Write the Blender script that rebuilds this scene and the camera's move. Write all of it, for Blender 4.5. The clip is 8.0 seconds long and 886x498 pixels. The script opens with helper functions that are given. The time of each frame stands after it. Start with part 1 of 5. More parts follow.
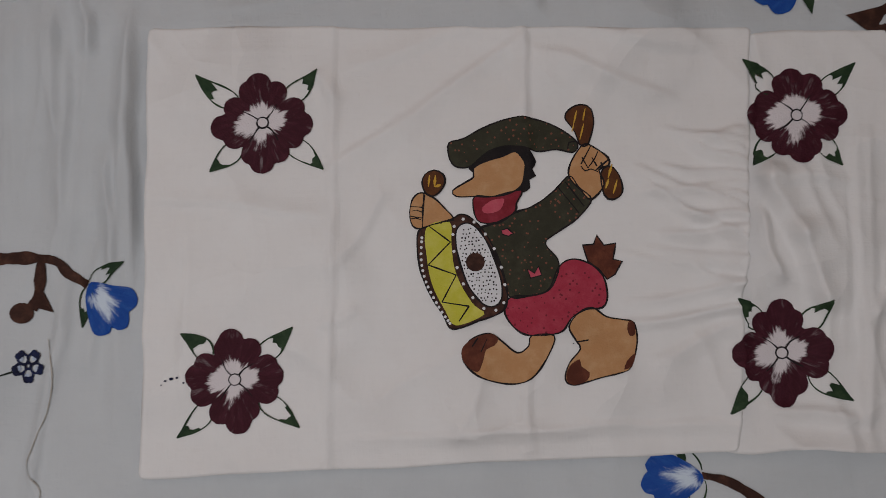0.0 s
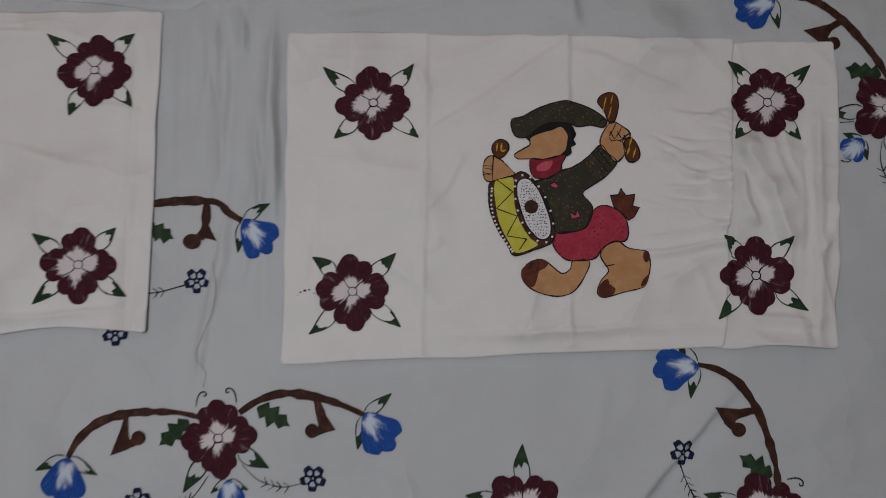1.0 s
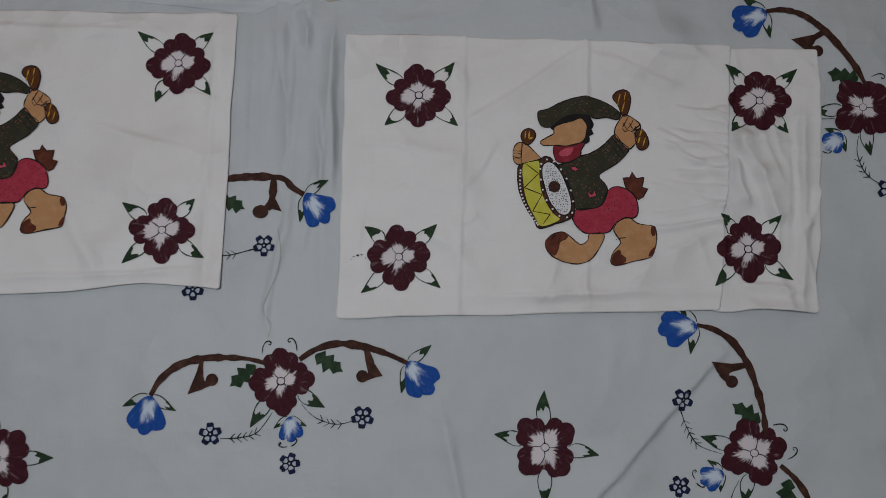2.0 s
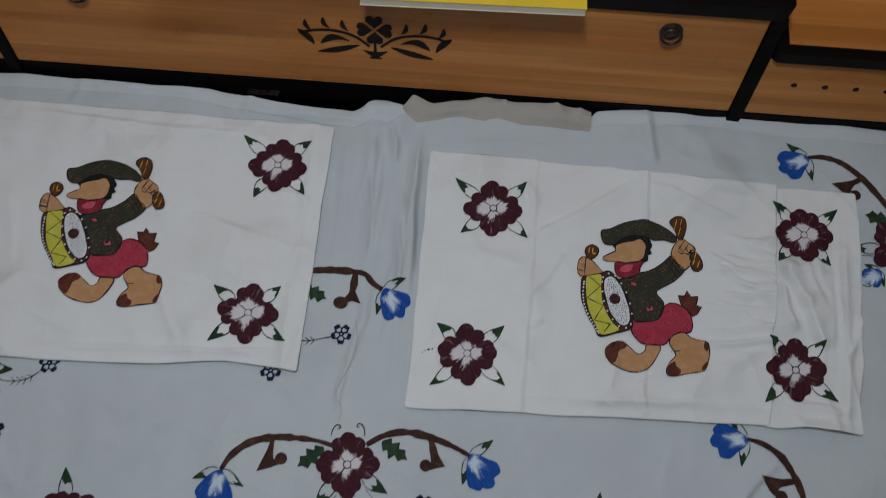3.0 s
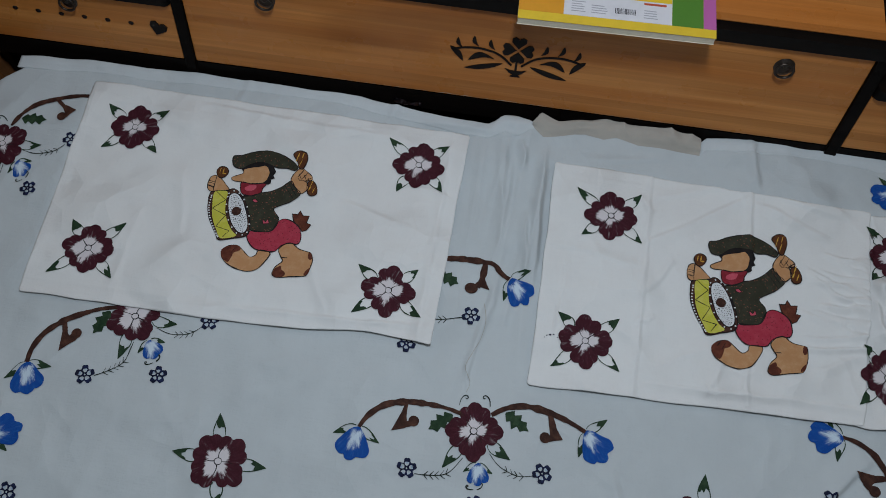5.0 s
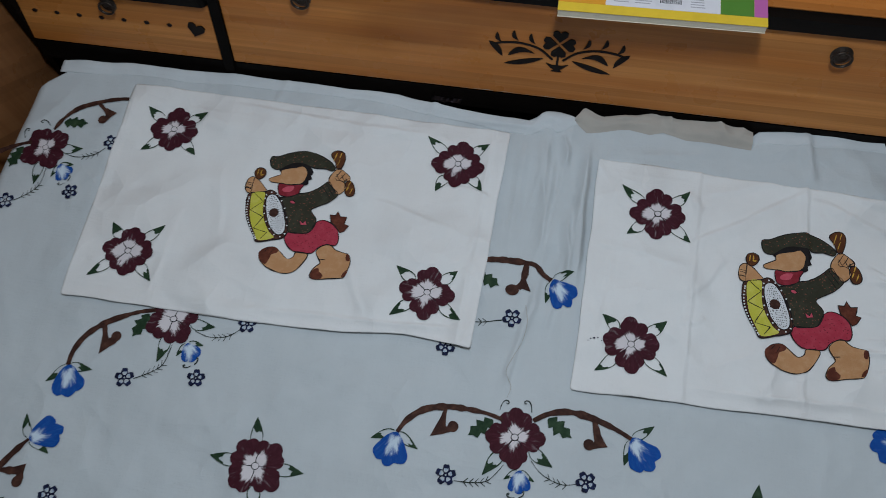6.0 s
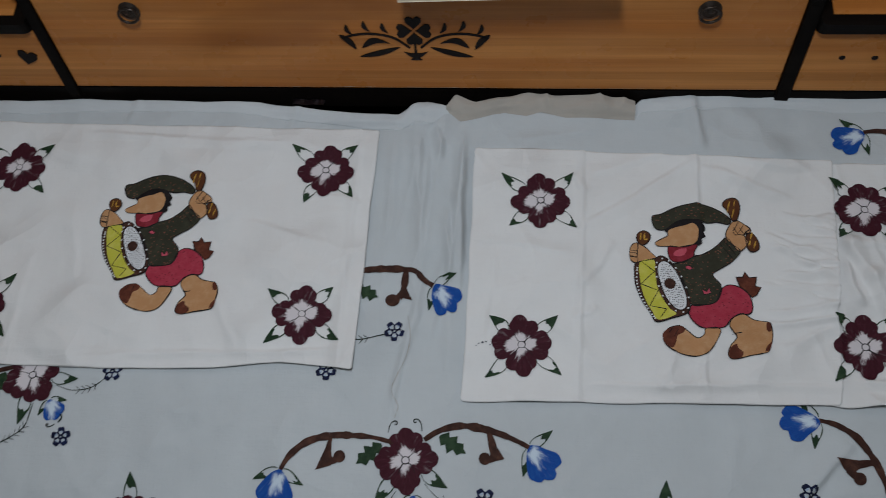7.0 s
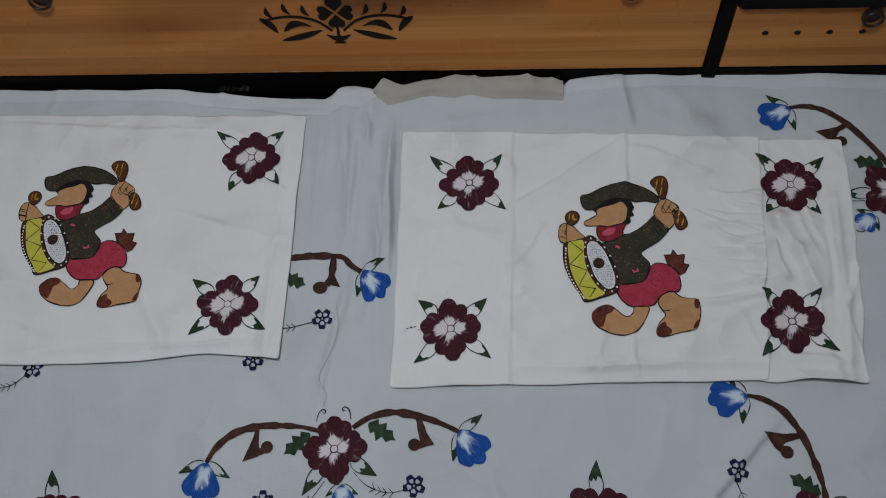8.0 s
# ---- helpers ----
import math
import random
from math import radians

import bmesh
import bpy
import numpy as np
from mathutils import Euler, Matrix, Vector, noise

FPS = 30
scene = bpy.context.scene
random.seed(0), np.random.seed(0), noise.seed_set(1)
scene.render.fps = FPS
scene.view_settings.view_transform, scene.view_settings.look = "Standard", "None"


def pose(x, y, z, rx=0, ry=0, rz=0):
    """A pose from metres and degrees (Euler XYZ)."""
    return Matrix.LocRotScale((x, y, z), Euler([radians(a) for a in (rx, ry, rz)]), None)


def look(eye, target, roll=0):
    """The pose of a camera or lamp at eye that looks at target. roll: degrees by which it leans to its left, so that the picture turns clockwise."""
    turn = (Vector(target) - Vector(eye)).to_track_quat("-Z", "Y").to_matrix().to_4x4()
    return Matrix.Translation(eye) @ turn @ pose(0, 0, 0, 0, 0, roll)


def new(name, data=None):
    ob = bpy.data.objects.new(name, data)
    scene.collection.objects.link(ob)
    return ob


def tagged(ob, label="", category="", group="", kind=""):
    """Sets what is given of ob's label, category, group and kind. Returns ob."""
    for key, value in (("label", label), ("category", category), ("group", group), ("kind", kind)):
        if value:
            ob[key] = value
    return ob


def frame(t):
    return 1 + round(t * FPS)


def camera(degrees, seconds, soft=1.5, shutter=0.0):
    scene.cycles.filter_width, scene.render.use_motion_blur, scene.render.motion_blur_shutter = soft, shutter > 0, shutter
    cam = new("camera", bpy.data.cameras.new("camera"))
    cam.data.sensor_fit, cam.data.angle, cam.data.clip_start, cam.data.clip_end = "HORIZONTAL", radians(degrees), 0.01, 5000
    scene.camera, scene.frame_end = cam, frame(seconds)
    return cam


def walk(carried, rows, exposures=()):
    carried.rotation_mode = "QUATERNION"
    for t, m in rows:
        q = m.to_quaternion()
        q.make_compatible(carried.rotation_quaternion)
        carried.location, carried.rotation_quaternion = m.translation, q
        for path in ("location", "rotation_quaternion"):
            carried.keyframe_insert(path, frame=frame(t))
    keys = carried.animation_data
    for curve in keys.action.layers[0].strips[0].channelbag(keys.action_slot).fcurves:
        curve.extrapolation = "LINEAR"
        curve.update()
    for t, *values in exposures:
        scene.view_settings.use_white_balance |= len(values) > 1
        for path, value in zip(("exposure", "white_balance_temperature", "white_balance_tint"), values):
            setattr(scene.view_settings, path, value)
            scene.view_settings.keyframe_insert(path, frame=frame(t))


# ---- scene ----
cam = camera(56.7, 8.0, 0.5, 0.45)
LAMP, LAMP_AT = 18.8, (0.05, 0.18, 2.58)
PATH = [
    (0, (0.402, 0.244, 1.328), (0.368, 0.419, -0.664), -12.4),
    (0.5, (0.375, 0.203, 1.438), (0.357, 0.41, -0.551), -6.4),
    (1, (0.301, 0.121, 1.606), (0.299, 0.348, -0.381), -1.3),
    (1.2, (0.275, 0.096, 1.654), (0.297, 0.35, -0.33), 4.8),
    (2.3, (0.232, 0.015, 1.789), (0.221, 0.291, -0.192), -1.8),
    (2.5, (0.209, 0.001, 1.799), (0.2, 0.306, -0.178), -0.0),
    (2.6, (0.194, -0.009, 1.807), (0.189, 0.345, -0.162), 1.6),
    (2.7, (0.17, -0.016, 1.821), (0.176, 0.426, -0.13), 3.6),
    (2.8, (0.159, -0.035, 1.835), (0.151, 0.537, -0.081), 2.8),
    (2.9, (0.145, -0.054, 1.841), (0.134, 0.566, -0.06), 3.4),
    (3, (0.139, -0.074, 1.845), (0.119, 0.554, -0.053), 2.5),
    (3.5, (0.08, -0.14, 1.868), (0.057, 0.493, -0.029), 3.5),
    (4, (0.038, -0.189, 1.898), (0.004, 0.513, 0.026), 5.0),
    (4.5, (-0.008, -0.244, 1.932), (-0.082, 0.498, 0.076), 2.6),
    (4.7, (-0.029, -0.27, 1.937), (-0.112, 0.5, 0.093), 2.3),
    (5.8, (-0.021, -0.296, 1.908), (-0.212, 0.503, 0.084), -4.2),
    (6, (-0.012, -0.265, 1.9), (-0.229, 0.506, 0.067), -6.6),
    (6.5, (0.06, -0.194, 1.844), (-0.126, 0.533, -0.009), -9.1),
    (7, (0.158, -0.156, 1.814), (-0.008, 0.57, -0.042), -10.7),
    (7.5, (0.205, -0.138, 1.794), (0.087, 0.578, -0.07), -8.5),
    (8, (0.232, -0.16, 1.788), (0.132, 0.552, -0.079), -7.6),
]
# the camera's own exposure and white balance drift as it rises
EXPOSURES = [
    (0.0, -0.20, 6760, 19), (1.0, -0.36, 6600, 17.5), (2.5, -0.24, 6220, 12), (3.5, -0.17, 5970, 9), (4.5, -0.08, 5850, 7.5), (6.0, 0.07, 5770, 7.5), (7.0, -0.07, 6080, 10.5), (8.0, -0.09, 6120, 10.5),
]
walk(cam, [(t, look(eye, target, roll)) for t, eye, target, roll in PATH], EXPOSURES)

# ---------------------------------------------------------------- world, light
world = bpy.data.worlds.new("room_air")
scene.world = world
world.use_nodes = True
world.node_tree.nodes["Background"].inputs[0].default_value = (0.75, 0.85, 1.0, 1)
world.node_tree.nodes["Background"].inputs[1].default_value = 0.02


def area_lamp(name, at, target, sx, sy, power, colour):
    data = bpy.data.lights.new(name, "AREA")
    data.shape, data.size, data.size_y, data.energy, data.color = "RECTANGLE", sx, sy, power, colour
    ob = new(name, data)
    ob.matrix_world = look(at, target)
    return ob


# one fluorescent tube high up beside the bed
area_lamp("tube_light", LAMP_AT, (-0.1, 0.1, 0.5), 0.4, 0.08, LAMP, (0.95, 0.98, 1.0))


# ---------------------------------------------------------------- materials
def material(name, colour, rough=0.8, metal=0.0):
    m = bpy.data.materials.new(name)
    m.use_nodes = True
    b = m.node_tree.nodes["Principled BSDF"]
    b.inputs["Base Color"].default_value = (*colour, 1)
    b.inputs["Roughness"].default_value = rough
    b.inputs["Metallic"].default_value = metal
    return m


def nod(m, kind, **values):
    n = m.node_tree.nodes.new(kind)
    for key, value in values.items():
        n.inputs[key].default_value = value
    return n


def wire(m, a, b):
    m.node_tree.links.new(a, b)


def bsdf(m):
    return m.node_tree.nodes["Principled BSDF"]


def calc(m, op, a, b=None, clamp=False):
    n = m.node_tree.nodes.new("ShaderNodeMath")
    n.operation, n.use_clamp = op, clamp
    for socket, v in zip(n.inputs, (a, b)):
        if v is None:
            continue
        if isinstance(v, (int, float)):
            socket.default_value = v
        else:
            wire(m, v, socket)
    return n.outputs[0]


def blend(m, fac, a, b):
    n = m.node_tree.nodes.new("ShaderNodeMix")
    n.data_type = "RGBA"
    if isinstance(fac, (int, float)):
        n.inputs[0].default_value = fac
    else:
        wire(m, fac, n.inputs[0])
    for socket, v in ((n.inputs[6], a), (n.inputs[7], b)):
        if isinstance(v, tuple):
            socket.default_value = (*v, 1)
        else:
            wire(m, v, socket)
    return n.outputs[2]


def grain(m, scale, detail=4.0, rough=0.6, stretch=None):
    """Noise in the object's own metres."""
    at = nod(m, "ShaderNodeTexCoord").outputs["Object"]
    if stretch:
        mapping = nod(m, "ShaderNodeMapping", Scale=stretch)
        wire(m, at, mapping.inputs["Vector"])
        at = mapping.outputs[0]
    n = nod(m, "ShaderNodeTexNoise", Scale=scale, Detail=detail, Roughness=rough)
    wire(m, at, n.inputs["Vector"])
    return n.outputs["Fac"]


def ramp(m, value, low, high):
    n = nod(m, "ShaderNodeMapRange")
    n.interpolation_type = "SMOOTHSTEP"
    wire(m, value, n.inputs[0])
    n.inputs[1].default_value, n.inputs[2].default_value = low, high
    return n.outputs[0]


def relief(m, height, strength, distance):
    b = nod(m, "ShaderNodeBump", Strength=strength, Distance=distance)
    wire(m, height, b.inputs["Height"])
    wire(m, b.outputs[0], bsdf(m).inputs["Normal"])


def crushed(m):
    """Small creases of crushed cotton, the same for the cloth and for the paint on it."""
    where = nod(m, "ShaderNodeNewGeometry").outputs["Position"]
    total = None
    # flat facets that meet in crisp, straight creases
    bend = nod(m, "ShaderNodeTexNoise", Scale=5.0, Detail=1.0)
    wire(m, where, bend.inputs["Vector"])
    shift = nod(m, "ShaderNodeVectorMath")
    shift.operation = "MULTIPLY_ADD"
    wire(m, bend.outputs["Color"], shift.inputs[0])
    shift.inputs[1].default_value = (0.10, 0.10, 0.0)
    wire(m, where, shift.inputs[2])
    for scale, share in ((7.0, 0.85), (17.0, 0.32)):
        facet = nod(m, "ShaderNodeTexVoronoi", Scale=scale, Randomness=1.0)
        facet.voronoi_dimensions = "2D"
        wire(m, shift.outputs[0], facet.inputs["Vector"])
        flat = calc(m, "MULTIPLY", facet.outputs["Distance"], share)
        total = flat if total is None else calc(m, "ADD", total, flat)
    mask = nod(m, "ShaderNodeTexNoise", Scale=4.0, Detail=2.0)
    wire(m, where, mask.inputs["Vector"])
    return calc(m, "MULTIPLY", total, ramp(m, mask.outputs["Fac"], 0.38, 0.62))


def cloth_material(name, colour, tint, crush=1.0):
    """Thin washed cotton: a fine weave, faint slubs, mottled where it is worn and stained."""
    m = material(name, colour, 0.9)
    big = ramp(m, grain(m, 5.0, 5, 0.6), 0.35, 0.7)
    slub = ramp(m, grain(m, 260.0, 2, 0.6, (1, 0.12, 1)), 0.3, 0.75)
    slub2 = ramp(m, grain(m, 260.0, 2, 0.6, (0.12, 1, 1)), 0.3, 0.75)
    col = blend(m, big, colour, tint)
    weave = calc(m, "MULTIPLY", slub, slub2)
    col = blend(m, calc(m, "MULTIPLY", weave, 0.05), col, tuple(c * 0.72 for c in colour))
    wire(m, col, bsdf(m).inputs["Base Color"])
    soft = calc(m, "ADD", calc(m, "MULTIPLY", grain(m, 30.0, 3, 0.5), 0.22), calc(m, "MULTIPLY", weave, 0.03))
    relief(m, calc(m, "ADD", soft, calc(m, "MULTIPLY", crushed(m), crush)), 1.0, 0.0075)
    bsdf(m).inputs["Sheen Weight"].default_value = 0.08
    return m


def paint_material(name, colour, light, speck=0.0, rough=0.75):
    """Fabric paint: brushed unevenly, thin in places."""
    m = material(name, colour, rough)
    fac = ramp(m, grain(m, 70.0, 5, 0.65), 0.38, 0.78)
    col = blend(m, fac, colour, light)
    if speck:
        v = nod(m, "ShaderNodeTexVoronoi", Scale=190.0)
        wire(m, nod(m, "ShaderNodeTexCoord").outputs["Object"], v.inputs["Vector"])
        dots = calc(m, "LESS_THAN", v.outputs["Distance"], 0.21)
        col = blend(m, calc(m, "MULTIPLY", dots, speck), col, SPECK[name])
    wire(m, col, bsdf(m).inputs["Base Color"])
    relief(m, calc(m, "ADD", calc(m, "MULTIPLY", grain(m, 500.0, 2), 0.08), calc(m, "MULTIPLY", crushed(m), 1.6)), 1.0, 0.0075)
    bsdf(m).inputs["Specular IOR Level"].default_value = 0.25
    return m


def petal_material(name, colour, light, white, inner, radial):
    """Petals brushed outwards: bare cloth in the middle, streaks of paint towards the rim.
    radial: the streaks run from the middle; else from the stalk, at the flower's own origin, down its -y."""
    m = material(name, colour, 0.75)
    bsdf(m).inputs["Specular IOR Level"].default_value = 0.25
    xyz = nod(m, "ShaderNodeSeparateXYZ")
    wire(m, nod(m, "ShaderNodeTexCoord").outputs["Object"], xyz.inputs[0])
    x, y = xyz.outputs[0], xyz.outputs[1]
    turn = calc(m, "ARCTAN2", x, y)
    far = calc(m, "SQRT", calc(m, "ADD", calc(m, "MULTIPLY", x, x), calc(m, "MULTIPLY", y, y)))
    at = nod(m, "ShaderNodeCombineXYZ")
    wire(m, calc(m, "MULTIPLY", turn, 3.2 if radial else 3.6), at.inputs[0])
    wire(m, calc(m, "MULTIPLY", far, 22.0), at.inputs[1])
    info = nod(m, "ShaderNodeObjectInfo")
    wire(m, calc(m, "MULTIPLY", info.outputs["Random"], 40.0), at.inputs[2])
    streak = nod(m, "ShaderNodeTexNoise", Scale=2.6, Detail=5.0, Roughness=0.72)
    wire(m, at.outputs[0], streak.inputs["Vector"])
    wander = calc(m, "MULTIPLY", calc(m, "SUBTRACT", grain(m, 32.0, 2), 0.5), 0.040)
    brush = calc(m, "MULTIPLY", calc(m, "SUBTRACT", streak.outputs["Fac"], 0.5), 0.030)
    own = calc(m, "MULTIPLY", calc(m, "SUBTRACT", info.outputs["Random"], 0.5), 0.010)
    edge = calc(m, "ADD", calc(m, "ADD", far, wander), calc(m, "ADD", brush, own))
    if radial:
        # the bare part reaches further out along the middle of each petal
        edge = calc(m, "SUBTRACT", edge, calc(m, "MULTIPLY", calc(m, "COSINE", calc(m, "MULTIPLY", turn, 4.0)), 0.0030))
        paint = ramp(m, edge, inner - 0.0030, inner + 0.0040)
    else:
        # bare streaks down the middle of the bell, blue again at the stalk
        paint = calc(m, "MAXIMUM", ramp(m, edge, inner - 0.004, inner + 0.010), calc(m, "SUBTRACT", 1.0, ramp(m, edge, 0.007, 0.017)))
        side = calc(m, "ADD", calc(m, "ABSOLUTE", x), calc(m, "MULTIPLY", calc(m, "SUBTRACT", streak.outputs["Fac"], 0.5), 0.020))
        paint = calc(m, "MAXIMUM", paint, ramp(m, side, 0.005, 0.013))
    thin = ramp(m, streak.outputs["Fac"], 0.40, 0.85)
    col = blend(m, calc(m, "MULTIPLY", thin, 0.48 if radial else 0.35), colour, light)
    dry = nod(m, "ShaderNodeTexNoise", Scale=1.8, Detail=3.0, Roughness=0.6)
    wire(m, at.outputs[0], dry.inputs["Vector"])
    col = blend(m, calc(m, "MULTIPLY", ramp(m, dry.outputs["Fac"], 0.58, 0.78), 0.22 if radial else 0.08), col, white)
    wire(m, blend(m, paint, white, col), bsdf(m).inputs["Base Color"])
    relief(m, calc(m, "ADD", calc(m, "MULTIPLY", grain(m, 500.0, 2), 0.08), calc(m, "MULTIPLY", crushed(m), 1.6)), 1.0, 0.0075)
    return m


def wood_material(name, dark, mid, pale, axis, rough=0.32):
    """Varnished boards: long grain along one axis in strips of uneven tone."""
    m = material(name, mid, rough)
    s = {"x": (0.35, 9, 9), "y": (9, 0.35, 9), "z": (9, 9, 0.35)}[axis]
    s2 = {"x": (1.2, 60, 60), "y": (60, 1.2, 60), "z": (60, 60, 1.2)}[axis]
    strips = ramp(m, grain(m, 3.0, 2, 0.5, s), 0.30, 0.75)
    fine = ramp(m, grain(m, 3.0, 6, 0.7, s2), 0.3, 0.75)
    knots = ramp(m, grain(m, 7.0, 3, 0.5, tuple(0.25 if v < 1 else 0.9 for v in s)), 0.62, 0.78)
    col = blend(m, strips, mid, pale)
    xyz = nod(m, "ShaderNodeSeparateXYZ")
    wire(m, nod(m, "ShaderNodeTexCoord").outputs["Object"], xyz.inputs[0])
    lath = nod(m, "ShaderNodeTexWhiteNoise")
    lath.noise_dimensions = "1D"
    wire(m, calc(m, "FLOOR", calc(m, "MULTIPLY", calc(m, "ADD", xyz.outputs[2], calc(m, "MULTIPLY", xyz.outputs[1], 0.8)), 46.0)), lath.inputs["W"])
    col = blend(m, calc(m, "MULTIPLY", lath.outputs["Value"], 0.50), col, tuple(0.50 * c for c in mid))
    col = blend(m, calc(m, "MULTIPLY", fine, 0.22), col, dark)
    col = blend(m, calc(m, "MULTIPLY", knots, 0.45), col, dark)
    wire(m, col, bsdf(m).inputs["Base Color"])
    relief(m, fine, 0.12, 0.001)
    bsdf(m).inputs["Specular IOR Level"].default_value = 0.3
    smear = ramp(m, grain(m, 9.0, 4), 0.3, 0.8)
    wire(m, calc(m, "ADD", calc(m, "MULTIPLY", smear, 0.22), rough - 0.08), bsdf(m).inputs["Roughness"])
    return m


SHEET = (0.557, 0.598, 0.616)
COVER = (0.782, 0.790, 0.784)
SPECK = {"olive_paint": (0.40, 0.11, 0.07), "red_paint": (0.10, 0.008, 0.018)}
sheet_mat = cloth_material("pale_blue_cotton", SHEET, tuple(c * 0.93 for c in SHEET), 2.0)
cover_mat = cloth_material("white_cotton", COVER, (0.750, 0.748, 0.738), 2.9)
hem_mat = cloth_material("pale_hem_cotton", (0.61, 0.652, 0.672), (0.57, 0.61, 0.63), 1.0)
lining_mat = cloth_material("unbleached_lining", (0.44, 0.415, 0.37), (0.37, 0.345, 0.31))
maroon_mat = petal_material("maroon_petal_paint", (0.042, 0.004, 0.011), (0.12, 0.026, 0.045), (0.68, 0.64, 0.66), 0.0190, True)
blue_mat = petal_material("blue_petal_paint", (0.005, 0.060, 0.31), (0.04, 0.20, 0.54), (0.60, 0.70, 0.80), 0.0290, False)
leaf_mat = paint_material("green_leaf_paint", (0.012, 0.034, 0.014), (0.04, 0.075, 0.036))
line_mat = paint_material("dark_green_line", (0.012, 0.020, 0.015), (0.035, 0.045, 0.036))
vein_mat = paint_material("black_line", (0.007, 0.005, 0.006), (0.016, 0.012, 0.013))
branch_mat = paint_material("brown_branch_paint", (0.034, 0.012, 0.008), (0.10, 0.042, 0.026))
navy_mat = paint_material("navy_paint", (0.004, 0.006, 0.026), (0.012, 0.022, 0.085))
pale_blue_mat = paint_material("small_petal_blue", (0.36, 0.44, 0.58), (0.58, 0.64, 0.70))
olive_mat = paint_material("olive_paint", (0.029, 0.029, 0.017), (0.048, 0.047, 0.029), 0.45)
red_mat = paint_material("red_paint", (0.36, 0.028, 0.055), (0.43, 0.055, 0.085), 0.75)
scarf_mat = paint_material("scarf_red_paint", (0.20, 0.012, 0.022), (0.28, 0.03, 0.05))
pink_mat = paint_material("pink_paint", (0.50, 0.07, 0.11), (0.55, 0.12, 0.15))
tan_mat = paint_material("tan_paint", (0.48, 0.25, 0.11), (0.55, 0.33, 0.17))
rust_mat = paint_material("rust_brown_paint", (0.085, 0.020, 0.010), (0.16, 0.045, 0.022))
club_mat = paint_material("club_brown_paint", (0.085, 0.026, 0.008), (0.14, 0.05, 0.012))
gold_mat = paint_material("gold_paint", (0.55, 0.30, 0.03), (0.62, 0.40, 0.08))
yellow_mat = paint_material("yellow_paint", (0.52, 0.50, 0.05), (0.60, 0.57, 0.12))
drumhead_mat = paint_material("white_paint", (0.72, 0.74, 0.76), (0.62, 0.63, 0.65))
wood_mat = wood_material("varnished_teak_boards", (0.16, 0.046, 0.009), (0.50, 0.178, 0.034), (0.72, 0.32, 0.085), "x")
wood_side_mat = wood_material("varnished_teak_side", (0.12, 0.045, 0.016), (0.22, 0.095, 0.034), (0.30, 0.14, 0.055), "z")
black_mat = wood_material("black_stained_wood", (0.003, 0.0025, 0.0025), (0.005, 0.004, 0.0035), (0.009, 0.007, 0.006), "x", 0.35)
bsdf(black_mat).inputs["Specular IOR Level"].default_value = 0.05
inlay_mat = material("burnt_inlay", (0.010, 0.007, 0.006), 0.5)
bsdf(inlay_mat).inputs["Specular IOR Level"].default_value = 0.15
iron_mat = material("dark_iron", (0.06, 0.048, 0.040), 0.38, 0.85)


# ---------------------------------------------------------------- mesh helpers
def mesh_object(name, bm, mats, parent=None, at=None, label=""):
    me = bpy.data.meshes.new(name)
    if at is None:
        at = Matrix()
    bm.transform(at.inverted())
    bm.to_mesh(me)
    bm.free()
    for m in mats if isinstance(mats, (list, tuple)) else (mats,):
        me.materials.append(m)
    ob = new(name, me)
    ob.matrix_world = at
    if parent is not None:
        ob.parent = parent
        up = parent.matrix_basis
        if parent.parent is not None:
            up = parent.parent.matrix_basis @ up
        ob.matrix_basis = up.inverted() @ at
    if label:
        tagged(ob, label)
    return ob


def part(name, bm, mat, parent, label="", at=None):
    return mesh_object(name, bm, mat, parent, at, label)


def thing(name, at, label, category, group="", kind=""):
    ob = new(name)
    ob.empty_display_size = 0.05
    ob.matrix_basis = Matrix.Translation(at)
    return tagged(ob, label, category, group, kind)


def box(bm, x0, x1, y0, y1, z0, z1, bevel=0.0):
    made = bmesh.ops.create_cube(bm, size=1.0)["verts"]
    for v in made:
        v.co = Vector(((x0 + x1) / 2 + v.co.x * (x1 - x0), (y0 + y1) / 2 + v.co.y * (y1 - y0), (z0 + z1) / 2 + v.co.z * (z1 - z0)))
    if bevel:
        edges = list({e for v in made for e in v.link_edges})
        bmesh.ops.bevel(bm, geom=edges, offset=bevel, segments=2, affect="EDGES", profile=0.6)
    return bm


def solid(x0, x1, y0, y1, z0, z1, bevel=0.0):
    return box(bmesh.new(), x0, x1, y0, y1, z0, z1, bevel)


def spline(points, step=0.006, closed=False):
    """A smooth line through the points, sampled evenly enough."""
    pts = [Vector(p).to_2d() for p in points]
    n, out = len(pts), []
    for i in range(n if closed else n - 1):
        a, b = pts[i], pts[(i + 1) % n]
        p = pts[i - 1] if closed or i else a
        q = pts[(i + 2) % n] if closed or i + 2 < n else b
        cuts = max(2, int((b - a).length / step) + 1)
        for k in range(cuts):
            t = k / cuts
            out.append(0.5 * (2 * a + (b - p) * t + (2 * p - 5 * a + 4 * b - q) * t * t + (3 * a - p - 3 * b + q) * t ** 3))
    if not closed:
        out.append(pts[-1])
    return out


